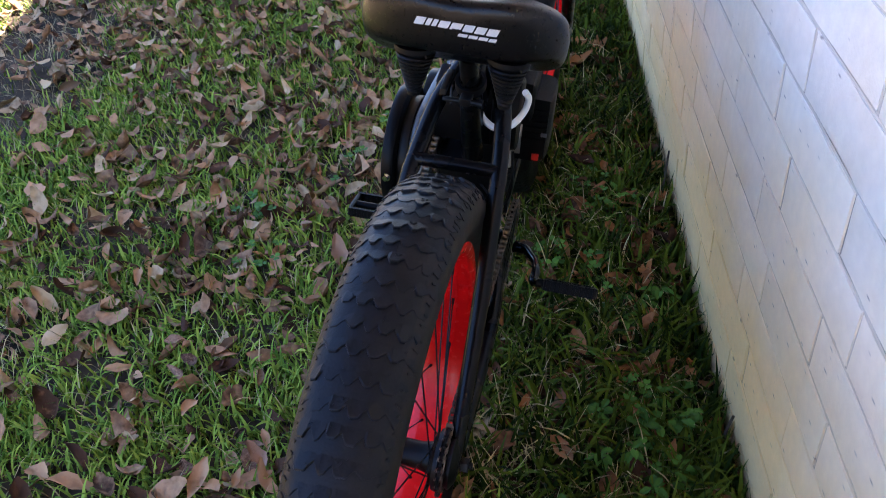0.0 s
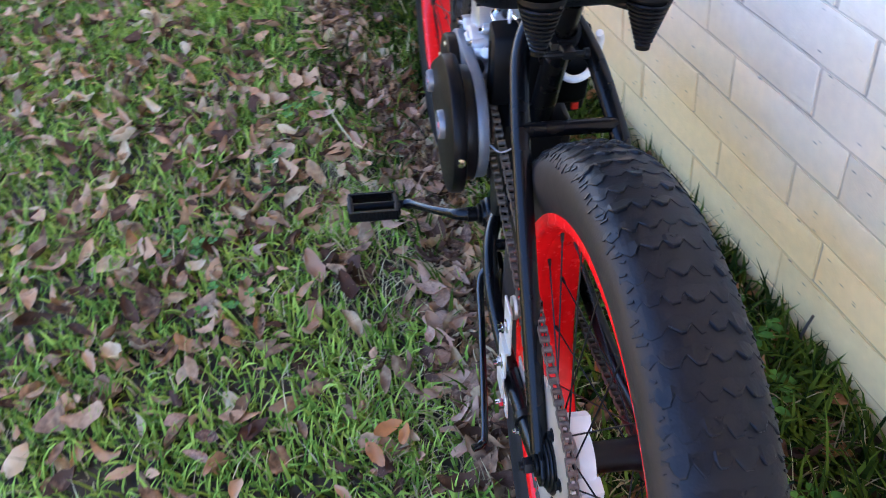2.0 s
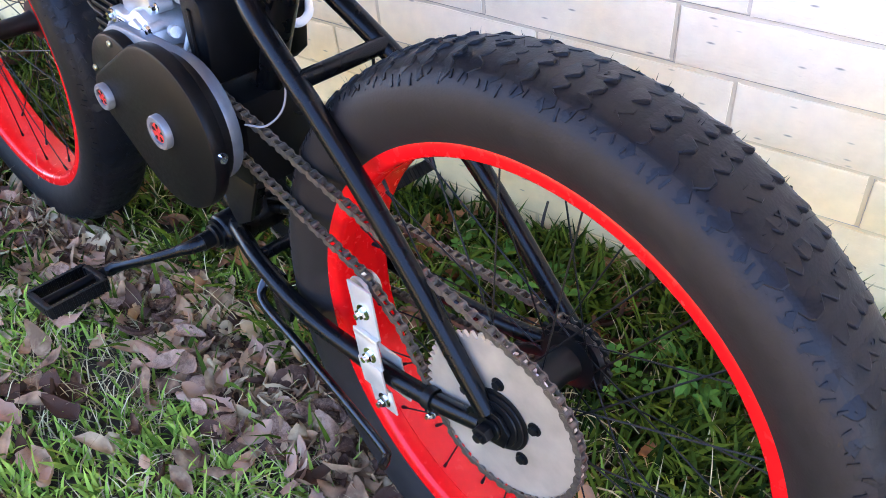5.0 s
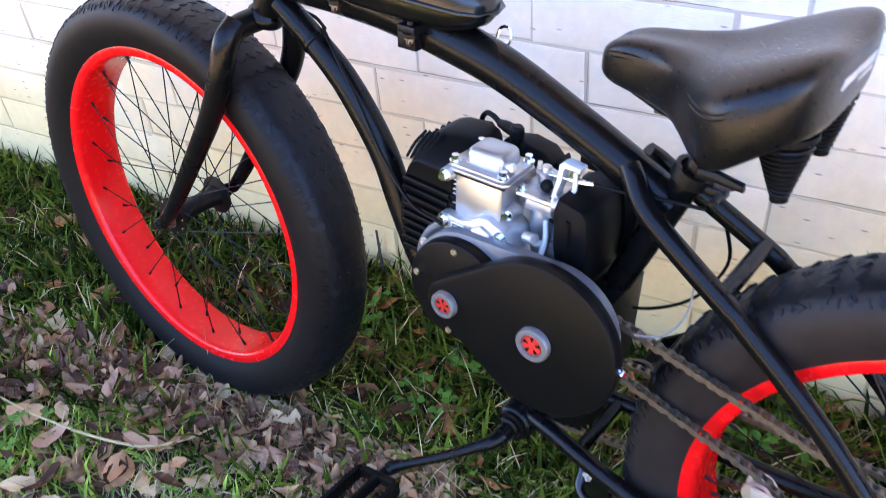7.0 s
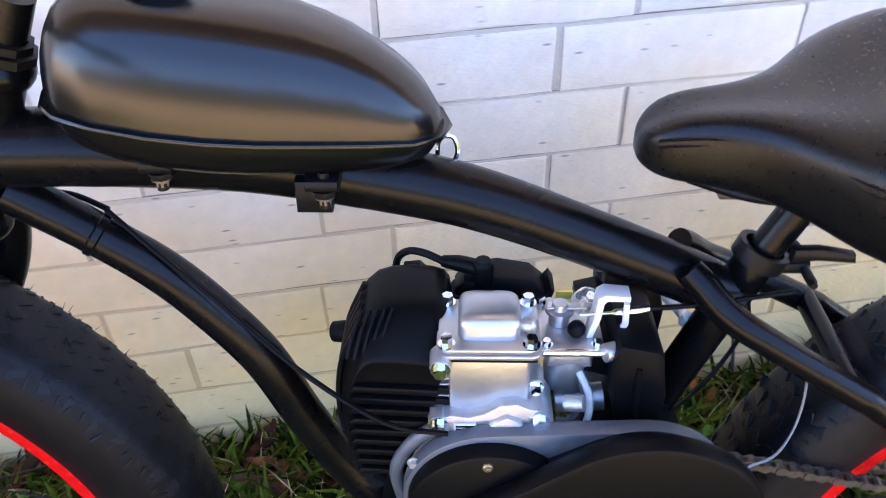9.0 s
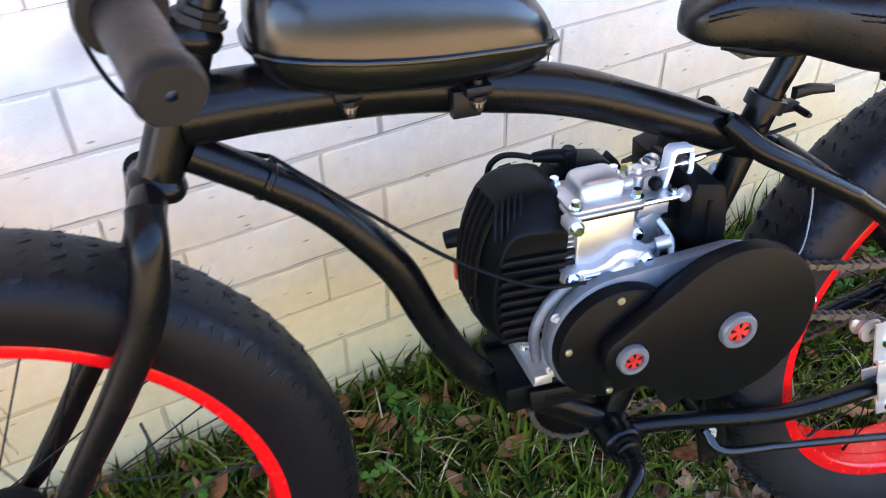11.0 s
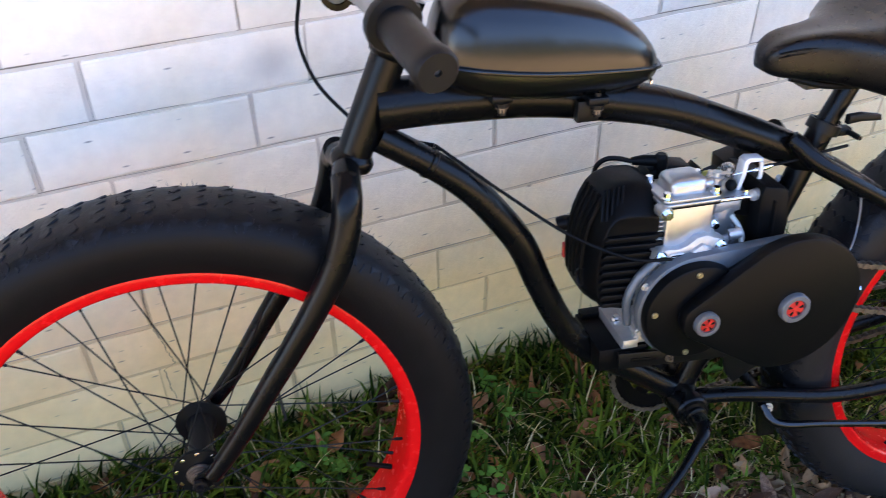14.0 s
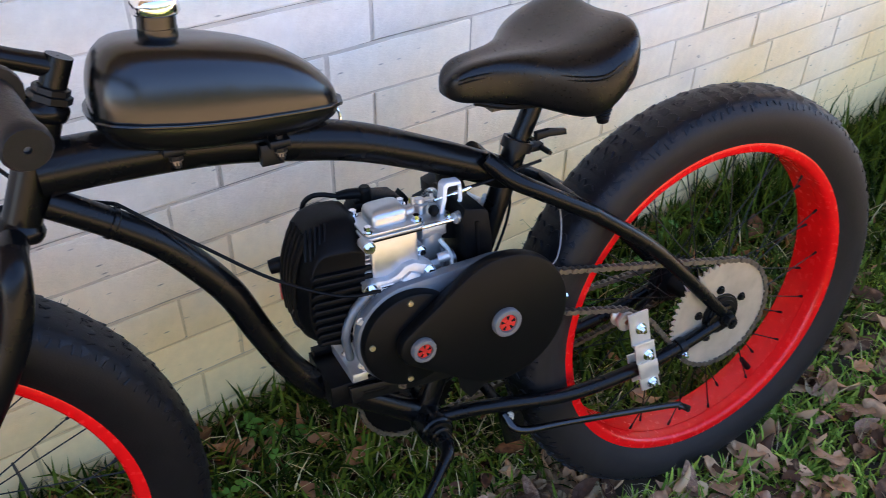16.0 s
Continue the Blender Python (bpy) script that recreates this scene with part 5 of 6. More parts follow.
# ---- chains ----
def chain(path, y, pitch=0.0127):
    """Roller links along a closed line of (x, z)."""
    pts = [Vector((x, 0, z)) for x, z in path]
    lens = [(pts[(i + 1) % len(pts)] - pts[i]).length for i in range(len(pts))]
    total = sum(lens)
    count = int(total / pitch) // 2 * 2

    def at(d):
        d %= total
        for i, l in enumerate(lens):
            if d <= l:
                return pts[i].lerp(pts[(i + 1) % len(pts)], d / l)
            d -= l
        return pts[0]

    rollers, links = Shape(), []
    for k in range(count):
        a, b = at(k * total / count), at((k + 1) * total / count)
        d = (b - a).normalized()
        u = Vector((-d.z, 0, d.x))
        half = 0.0048 if k % 2 else 0.0035
        s = Shape()
        for side in (-1, 1):
            y0 = y + side * half
            ring = []
            for t, w in ((-0.28, 0.55), (-0.12, 1.0), (0.14, 0.98), (0.5, 0.62), (0.86, 0.98), (1.12, 1.0), (1.28, 0.55)):
                ring.append(a.lerp(b, t) + u * 0.0042 * w)
            for t, w in ((1.28, 0.55), (1.12, 1.0), (0.86, 0.98), (0.5, 0.62), (0.14, 0.98), (-0.12, 1.0), (-0.28, 0.55)):
                ring.append(a.lerp(b, t) - u * 0.0042 * w)
            n = len(ring)
            v = [(p.x, y0 - 0.0006, p.z) for p in ring] + [(p.x, y0 + 0.0006, p.z) for p in ring]
            s.add(v, [(i, (i + 1) % n, n + (i + 1) % n, n + i) for i in range(n)] + [tuple(range(n)), tuple(range(n, 2 * n))])
        links.append(s)
        rollers.tube([(a.x, y - 0.0058, a.z), (a.x, y + 0.0058, a.z)], 0.0022, sides=6, smooth=0)
        rollers.tube([(a.x, y - 0.0030, a.z), (a.x, y + 0.0030, a.z)], 0.0040, sides=8, smooth=0)
    return rollers, links


def chain_part(name, path, y, label):
    rollers, links = chain(path, y)
    body = bpart(name, rollers, CHAIN_STEEL, None, label, angle=30)
    for link in links:
        bpart("link", link, CHAIN_STEEL, body, angle=30)


loop = arc(BIG[0], BIG[1], 0.0315, 258, 78, 12) + arc(WHEELBASE, 0, 0.0985, 78, -128, 30) + [(1.060, 0.030), (1.020, 0.060), (1.004, 0.0705)]
chain_part("drive_chain", loop, -0.0618, "oily steel roller chain to the rear sprocket")
pedal_loop = arc(0.690, -0.056, 0.080, 264, 84, 20) + arc(WHEELBASE, 0, 0.038, 84, -96, 12)
chain_part("pedal_chain", pedal_loop, 0.0620, "rusty brown pedal chain")

# ---- chain tensioner ----
tension = Shape()
tension.prism([(0.9975, 0.070), (1.0345, 0.0715), (1.0465, 0.010), (1.0105, 0.010)], -0.0815, -0.0785, 0.0008)
tension.prism([(1.0105, 0.0145), (1.0475, 0.0145), (1.0565, -0.0240), (1.0190, -0.0240)], -0.0880, -0.0850, 0.0008)
tension.prism([(1.0190, -0.0235), (1.0565, -0.0235), (1.0645, -0.0560), (1.0285, -0.0560)], -0.0905, -0.0875, 0.0008)
tension.prism([(1.0285, -0.0555), (1.0645, -0.0555), (1.0745, -0.0860), (1.0385, -0.0860)], -0.0850, -0.0820, 0.0008)
tension.box((1.0110, -0.0880, 0.0080), (1.0460, -0.0790, 0.0125), 0.0008)
tension.prism([(1.02, -0.0255), (1.056, -0.0255), (1.072, -0.0840), (1.037, -0.0840)], -0.0610, -0.0580, 0.0008)
tensioner = bpart("chain_tensioner", tension, ZINC, None, "bent zinc-plated chain tensioner bracket")
for at in ((1.0235, -0.0815, 0.040), (1.0385, -0.0880, -0.010), (1.0560, -0.0850, -0.0725)):
    bpart("tensioner_bolt", bolt(at, 0.0066, 0.007, stud=0.005), CHROME, tensioner)
bpart("tensioner_roller", Shape().lathe([(0.004, -0.072), (0.0155, -0.072), (0.0165, -0.068), (0.0125, -0.064), (0.0125, -0.058), (0.0165, -0.054), (0.0155, -0.050), (0.004, -0.050)], (1.004, 0, 0.052), sides=24), SPROCKET_STEEL, tensioner, "white plastic chain roller")
stay_clip = bpart("stay_clip", Shape().lathe([(0.0112, -0.006), (0.0135, -0.006), (0.0135, 0.006), (0.0112, 0.006)], (1.118, -0.073, -0.031), (0.97, 0, 0.2), sides=18).box((1.112, -0.079, -0.052), (1.126, -0.070, -0.040), 0.001), BLACK_STEEL, None, "black steel clip on the chain stay")
bpart("clip_screw", bolt((1.123, -0.079, -0.046), 0.0042, 0.006, stud=0.003), CHROME, stay_clip)
bpart("brake_arm", Shape().prism([(1.120, -0.045), (1.128, -0.028), (1.185, -0.002), (1.192, -0.014)], 0.052, 0.056, 0.001), BLACK_STEEL, stay_clip)

# ---- cranks and pedals ----
crank = Shape().tube([(0.690, -0.060, -0.056), (0.690, -0.078, -0.056)], 0.0125, sides=14)
crank.tube([(0.690, -0.074, -0.056), (0.6835, -0.092, -0.0595), (0.668, -0.104, -0.068), (0.635, -0.128, -0.086), (0.595, -0.150, -0.108), (0.578, -0.158, -0.118), (0.572, -0.166, -0.122)], [0.0115, 0.0098, 0.0078, 0.0068, 0.0068, 0.0095, 0.0095], sides=12)
right_arm = Shape().tube([(0.690, 0.074, -0.056), (0.6965, 0.092, -0.0525), (0.712, 0.102, -0.047), (0.745, 0.116, -0.034), (0.785, 0.122, -0.016), (0.802, 0.122, -0.023), (0.807, 0.126, -0.025)], [0.0115, 0.0098, 0.0078, 0.0068, 0.0068, 0.0095, 0.0095], sides=12)
crankset = bpart("crankset", crank, BLACK_PAINT, None, "black one-piece bicycle crank with plastic pedals")
bpart("right_crank", right_arm, GLOSS_BLACK, crankset)
ring_shape = toothed_disc(0.690, -0.056, 0.0605, 0.0635, 0.0835, 38, 0.006, hub_hole=0.052)
ring_shape.lathe([(0.014, 0.060), (0.032, 0.060), (0.032, 0.064), (0.014, 0.064)], (0.690, 0, -0.056), sides=24, closed=True)
for k in range(5):
    a = radians(72 * k + 20)
    d = Vector((math.cos(a), 0, math.sin(a)))
    u = Vector((-d.z, 0, d.x))
    c = Vector((0.690, 0, -0.056))
    pts = [c + d * 0.030 + u * 0.011, c + d * 0.030 - u * 0.011, c + d * 0.055 - u * 0.012, c + d * 0.055 + u * 0.012]
    ring_shape.prism([(p.x, p.z) for p in pts], 0.0608, 0.0632)
bpart("chainring", ring_shape, BLACK_PLASTIC, crankset, "black spidered chainring", angle=30)


def pedal(at, side, lean):
    x, y, z = at
    s = Shape()
    for dx in (-0.036, 0.030):
        s.box((dx, 0.014, -0.0085), (dx + 0.006, 0.100, 0.0085), 0.0025)
        for k in range(12):
            s.box((dx - 0.0008, 0.018 + 0.0068 * k, -0.0092), (dx + 0.0068, 0.0205 + 0.0068 * k, 0.0092), 0.0005)
    for y0 in (0.010, 0.092):
        s.box((-0.026, y0, -0.0080), (0.026, y0 + 0.010, 0.0080), 0.003)
    for x0, x1 in ((-0.034, -0.022), (0.022, 0.034)):
        for y0, y1 in ((0.013, 0.021), (0.093, 0.101)):
            s.box((x0, y0, -0.0078), (x1, y1, 0.0078), 0.003)
    s.tube([(0, 0.0, 0), (0, 0.098, 0)], 0.0075, sides=12, smooth=0)
    s.v = [(px, py * side, pz) for px, py, pz in s.v]
    return s.place(Matrix.Translation(at) @ Matrix.Rotation(radians(lean), 4, "Y"))


bpart("pedal", pedal((0.572, -0.168, -0.122), -1, -10), BLACK_PLASTIC, crankset, "black plastic pedal")
bpart("pedal", pedal((0.806, 0.126, -0.025), 1, -40), BLACK_PLASTIC, crankset, "black plastic pedal")

# ---- kickstand, cables ----
kick = bpart("kickstand", Shape().tube([(0.800, -0.052, -0.062), (0.815, -0.075, -0.082), (0.90, -0.088, -0.090), (1.07, -0.112, -0.108), (1.092, -0.120, -0.112), (1.098, -0.132, -0.112)], [0.007, 0.0065, 0.0055, 0.0052, 0.0052, 0.0055], sides=10), GLOSS_BLACK, None, "folded black steel kickstand")
bpart("kickstand_plate", Shape().prism([(0.792, -0.048), (0.826, -0.052), (0.840, -0.092), (0.832, -0.130), (0.806, -0.128), (0.796, -0.080)], -0.050, -0.040, 0.003), GLOSS_BLACK, kick)
bpart("pivot_bolt", bolt((0.806, -0.056, -0.066), 0.006, 0.006), ZINC, kick)
bpart("white_cable_loop", Shape().tube([(0.803, 0.010, 0.280), (0.802, 0.016, 0.269), (0.806, 0.034, 0.2615), (0.796, 0.056, 0.264), (0.776, 0.070, 0.277), (0.772, 0.074, 0.297), (0.780, 0.069, 0.312)], 0.0052, sides=10), WHITE_PLASTIC, None, "loop of white plastic-covered cable")
bpart("thin_wire", Shape().tube([(0.868, -0.045, 0.300), (0.885, -0.050, 0.270), (0.886, -0.056, 0.225), (0.870, -0.070, 0.200), (0.845, -0.080, 0.195)], 0.0012, sides=6), GREY_PAINT, None, "thin grey wire")
bpart("cable_arc", Shape().tube([(0.775, -0.020, 0.200), (0.800, 0.020, 0.150), (0.850, 0.060, 0.160), (0.880, 0.075, 0.215), (0.870, 0.070, 0.270)], 0.0022, sides=6), BLACK_PLASTIC, None, "thin black cable")


# ---- lawn: grass, straw, clover, fallen leaves ----
TO_BIKE = bike.matrix_world.inverted()


def under_tyre(x, y, z):
    p = TO_BIKE @ Vector((x, y, z)) + BASE
    if abs(p.y) > 0.056:
        return False
    return any(math.hypot(p.x - cx, p.z) < 0.372 for cx in (0.0, WHEELBASE))


def band(x, y):
    """How deep the drift of leaves lies: a strip beside the bicycle, and loose drifts over the lawn."""
    mid = -0.495 + 0.03 * math.sin(x * 2.3 + 0.6) - 0.05 * min(1, max(0, (x - 0.35) / 0.5))
    strip = max(0.0, 1 - abs(y - mid) / 0.076) if -2.5 < x < 1.12 else 0.0
    drift = max(0.0, noise.noise((x * 0.9 + 3, y * 0.9, 1.7)) * 1.2 + 0.1)
    bare = max(0.0, 1 - math.hypot((x + 0.60) / 0.85, (y + 2.05) / 0.42))
    return min(1.0, strip * 1.5), drift, bare


grass_rng = np.random.default_rng(11)


def blades(count, region, tall, wide, keep, lean=0.6, steps=3):
    """Many bent strips of grass. Returns points and faces."""
    x0, x1, y0, y1 = region
    base = np.stack([grass_rng.uniform(x0, x1, count), grass_rng.uniform(y0, y1, count)], 1)
    pick = []
    for x, y in base:
        z = ground_height(x, y)
        pick.append((x, y, z) if grass_rng.random() < keep(x, y) and not under_tyre(x, y, z + 0.02) and not under_tyre(x, y, z + 0.05) else None)
    base = np.array([p for p in pick if p])
    n = len(base)
    ang = grass_rng.uniform(0, 2 * np.pi, n)
    flop = np.clip(grass_rng.normal(lean, 0.35, n), 0.05, 1.5)
    length = grass_rng.uniform(*tall, n) * (0.75 + 0.5 * grass_rng.random(n))
    width = grass_rng.uniform(*wide, n)
    out = np.stack([np.cos(ang), np.sin(ang)], 1)
    side = np.stack([-np.sin(ang), np.cos(ang)], 1)
    twist = grass_rng.uniform(-0.5, 0.5, n)
    verts = []
    r, h = np.zeros(n), np.zeros(n)
    for k in range(steps + 1):
        t = k / steps
        w = width * (1.0, 1.05, 0.75, 0.0)[k] * 0.5 if steps == 3 else width * (1 - t) * 0.5
        p = np.column_stack([base[:, 0] + out[:, 0] * r, base[:, 1] + out[:, 1] * r, base[:, 2] + h - 0.004])
        off = np.column_stack([side[:, 0] * w, side[:, 1] * w, w * twist])
        verts += [p - off, p + off] if k < steps else [p]
        a = flop * (0.35 + 1.1 * t)
        r = r + np.sin(a) * length / steps
        h = h + np.cos(a) * length / steps
    stack = np.stack(verts, 1)
    m = stack.shape[1]
    stack[:, :, 1] = np.minimum(stack[:, :, 1], -0.004)
    ids = np.arange(n)[:, None] * m
    faces = [tuple(f) for k in range(steps - 1) for f in (ids + np.array([2 * k, 2 * k + 1, 2 * k + 3, 2 * k + 2])).tolist()]
    faces += [tuple(f) for f in (ids + np.array([2 * steps - 2, 2 * steps - 1, 2 * steps])).tolist()]
    return stack.reshape(-1, 3), faces


def strands(name, sets, mat, label, category):
    verts, faces, n = [], [], 0
    for v, f in sets:
        verts.append(v)
        faces += [tuple(i + n for i in q) for q in f]
        n += len(v)
    me = bpy.data.meshes.new(name)
    me.from_pydata(np.concatenate(verts).tolist(), [], faces)
    me.materials.append(mat)
    return tagged(new(name, me), label, category, kind="stuff")


def lawn_keep(x, y):
    strip, drift, bare = band(x, y)
    clump = 0.55 + 0.75 * noise.noise((x * 4.5, y * 4.5, 8.0)) + 0.3 * noise.noise((x * 13, y * 13, 2.0))
    return max(0.22, min(1.0, clump)) * (1 - 0.93 * strip) * (1 - 0.55 * min(1, drift)) * (1 - 0.95 * min(1, bare * 2))


def wall_keep(x, y):
    return max(0.08, 0.35 + 1.1 * noise.noise((x * 6, y * 4, 4.0)))


strands("grass", [
    blades(155000, (-1.5, 2.4, -2.5, -0.36), (0.030, 0.066), (0.0034, 0.0074), lambda x, y: lawn_keep(x, y) * (1 if y < -0.55 else 0.75), 0.95),
    blades(30000, (-4.0, 5.0, -4.2, -0.4), (0.05, 0.09), (0.006, 0.010), lambda x, y: 0.0 if -1.4 < x < 2.4 and y > -2.5 else 0.6, 0.7, 2),
], GRASS, "short bright green lawn grass with fallen leaves in it", "grass")
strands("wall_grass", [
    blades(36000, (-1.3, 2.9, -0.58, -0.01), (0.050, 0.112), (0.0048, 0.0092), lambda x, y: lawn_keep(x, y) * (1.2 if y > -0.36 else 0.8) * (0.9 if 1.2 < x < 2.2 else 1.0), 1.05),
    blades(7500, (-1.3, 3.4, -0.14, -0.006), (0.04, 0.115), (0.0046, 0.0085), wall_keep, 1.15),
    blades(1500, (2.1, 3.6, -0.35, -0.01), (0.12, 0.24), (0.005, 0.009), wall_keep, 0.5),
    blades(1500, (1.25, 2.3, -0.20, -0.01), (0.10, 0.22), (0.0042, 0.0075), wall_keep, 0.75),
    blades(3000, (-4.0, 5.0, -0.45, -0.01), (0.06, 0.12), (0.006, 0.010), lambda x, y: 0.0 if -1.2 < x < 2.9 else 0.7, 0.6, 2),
], SHADED_BROAD_GRASS, "taller broad-bladed grass along the wall, its green darkened for the shade there", "grass")
strands("straw", [
    blades(30000, (-1.5, 2.4, -2.5, -0.02), (0.03, 0.09), (0.0012, 0.0028), lambda x, y: 0.30 + 0.4 * band(x, y)[0] + 0.4 * min(1, band(x, y)[1]) + 0.5 * max(0.0, noise.noise((x * 2.2, y * 2.2, 6.0))), 1.25),
    blades(3800, (0.1, 1.35, -0.78, -0.34), (0.03, 0.08), (0.0012, 0.0026), lambda x, y: 0.75, 1.3),
    blades(2600, (-0.6, 2.4, -0.48, -0.03), (0.05, 0.13), (0.0016, 0.0034), lambda x, y: 0.6, 1.1),
], DRY_GRASS, "dry yellow grass stalks among the green", "dry grass")


def leaf_shape(rng, long, wide, curl, fold):
    """One dead leaf: a pointed oval with an uneven margin, folded a little along its rib and curled at its ends."""
    verts, faces, n = [], [], 7
    bend = rng.uniform(-0.35, 0.35)
    wave = rng.uniform(0, 6.28)
    twist = rng.uniform(-0.5, 0.5)
    for i in range(n + 1):
        t = i / n
        w = wide * 0.5 * (math.sin(math.pi * min(1, t * 0.94 + 0.03)) ** 0.72) * (1.14 - 0.36 * t)
        x = long * (t - 0.5)
        z = curl * long * ((t - 0.45) * 2) ** 2 * (1 if t > 0.45 else 0.5)
        for k in (-1, -0.55, 0, 0.55, 1):
            y = w * k * (1 + 0.10 * math.sin(wave + 17 * t + 3 * k))
            verts.append((x, y * math.cos(fold * abs(k)) + bend * (t - 0.5) ** 2 * long, z + abs(y) * math.sin(fold) * (0.7 + 0.3 * abs(k)) + twist * y * (t - 0.5) + 0.07 * wide * math.sin(wave + 8 * t + 2.4 * k)))
    faces = [(i * 5 + j, (i + 1) * 5 + j, (i + 1) * 5 + j + 1, i * 5 + j + 1) for i in range(n) for j in range(4)]
    return verts, faces


def scatter_leaves(count, region, density, seed, lift=(0.008, 0.045), size=(0.024, 0.082)):
    rng = random.Random(seed)
    verts, faces = [], []
    kinds = [leaf_shape(rng, 1.0, rng.uniform(0.40, 0.72), rng.uniform(-0.15, 0.42), rng.uniform(-0.7, 1.0)) for _ in range(64)]
    made = 0
    while made < count:
        x, y = rng.uniform(*region[:2]), rng.uniform(*region[2:])
        made += 1
        strip, drift, bare = band(x, y)
        if rng.random() > density(x, y, strip, drift, bare):
            continue
        z = ground_height(x, y) + rng.uniform(*lift) * (1.0 if strip < 0.3 else 0.8)
        if under_tyre(x, y, z) or under_tyre(x + 0.03, y, z) or under_tyre(x - 0.03, y, z):
            continue
        s = rng.uniform(*size)
        lie = 24 + 4 * min(1, strip * 1.5)
        m = pose(x, y, z, rng.gauss(0, lie), rng.gauss(0, lie), rng.uniform(0, 360)) @ Matrix.Scale(s, 4)
        v, f = rng.choice(kinds)
        n = len(verts)
        verts += [tuple(m @ Vector(p)) for p in v]
        faces += [tuple(i + n for i in q) for q in f]
    verts = [(x, min(y, -0.006), z) for x, y, z in verts]
    return np.array(verts), faces


AREA = (-1.5, 2.4, -2.6, -0.02)
loose = lambda x, y, strip, drift, bare: 0.28 + 0.7 * min(1, drift) - 0.14 * (y > -0.3) - 0.10 * (-0.43 < y < -0.3) - 0.6 * bare
loose_dark = lambda x, y, strip, drift, bare: 0.0 if y > -0.42 else loose(x, y, strip, drift, bare)
near_wall = lambda x, y, strip, drift, bare: (1 - strip) * (0.17 if x < 1.2 else 0.10)
loose_pale = lambda x, y, strip, drift, bare: 0.0 if y > -0.40 else 0.8 * loose(x, y, strip, drift, bare)
deep = lambda x, y, strip, drift, bare: strip
for name, mat, sets, label in (
        ("leaf_litter", LEAF, [scatter_leaves(8200, AREA, loose_dark, 21), scatter_leaves(8500, (-1.6, 1.2, -0.70, -0.32), deep, 22, (0.002, 0.03)), scatter_leaves(900, (-4, 5, -4.2, -2.4), loose, 25), scatter_leaves(420, (1.1, 2.6, -1.0, -0.46), lambda x, y, strip, drift, bare: 0.9, 26, (0.02, 0.05))], "curled dark brown dead leaves strewn over the lawn"),
        ("rust_leaf_litter", RUST_LITTER, [scatter_leaves(3600, (-1.0, 2.4, -0.46, -0.02), near_wall, 27, (0.010, 0.045))], "rust-brown dead leaves in the grass along the wall"),
        ("pale_leaf_litter", LEAF_PALE, [scatter_leaves(3400, AREA, loose_pale, 23), scatter_leaves(5200, (-1.6, 1.2, -0.70, -0.32), deep, 24, (0.004, 0.034))], "pale grey-brown dead leaves drifted beside the bicycle")):
    litter = strands(name, sets, mat, label, "leaves")
    litter.data.polygons.foreach_set("use_smooth", [True] * len(litter.data.polygons))
# the leaves on top of the drift, each on its own
DRIFT_LEAF = material("drift_leaf", (0.42, 0.240, 0.145), 0.8, color2=(0.080, 0.040, 0.025), scale=60, per_object=1.5, bump=0.5, bump_scale=120, patch=9, spec=0.03)
pick = random.Random(77)
top_kinds = []
for k in range(24):
    top_kinds.append(mesh_of("leaf", Shape().add(*leaf_shape(pick, 1.0, pick.uniform(0.40, 0.72), pick.uniform(-0.15, 0.45), pick.uniform(-0.7, 1.0))), DRIFT_LEAF, 80))
for k in range(330):
    on_strip = k < 250
    x, y = (pick.uniform(-0.55, 1.1), pick.gauss(-0.500, 0.046)) if on_strip else (pick.uniform(-0.2, 1.9), pick.uniform(-1.15, -0.62))
    y -= 0.06 * min(1, max(0, (x - 0.35) / 0.5)) if on_strip else 0
    z = ground_height(x, y) + pick.uniform(0.026, 0.045)
    if under_tyre(x, y, z) or under_tyre(x + 0.03, y, z) or under_tyre(x - 0.03, y, z):
        continue
    leaf = new("leaf", pick.choice(top_kinds))
    leaf.parent = litter
    leaf.matrix_local = pose(x, y, z, pick.gauss(0, 24), pick.gauss(0, 24), pick.uniform(0, 360)) @ Matrix.Scale(pick.uniform(0.034, 0.072), 4)

# single leaves that stand out
ORANGE_LEAF = material("orange_dead_leaf", (0.40, 0.135, 0.03), 0.5, color2=(0.26, 0.10, 0.035), scale=50, per_object=0.5, bump=0.3, bump_scale=120, patch=9, spec=0.2)
RUST_LEAF = material("rust_dead_leaf", (0.34, 0.145, 0.055), 0.6, color2=(0.13, 0.055, 0.027), scale=50, per_object=0.7, bump=0.4, bump_scale=120, patch=9, spec=0.12)


def dry_leaf(x, y, long, turn, tilt, mat, seed, height=0.04):
    rng = random.Random(seed)
    s = Shape().add(*leaf_shape(rng, long, long * rng.uniform(0.45, 0.62), rng.uniform(0.0, 0.25), rng.uniform(0.1, 0.7)))
    ob = new("dry_leaf", mesh_of("dry_leaf", s, mat, 80))
    ob.matrix_world = pose(x, y, ground_height(x, y) + height, tilt, tilt * 0.4, turn)
    return tagged(ob, "single curled rust-coloured leaf on the grass" if mat == RUST_LEAF else "single bright orange dead leaf on the grass", "leaf", "single leaves")


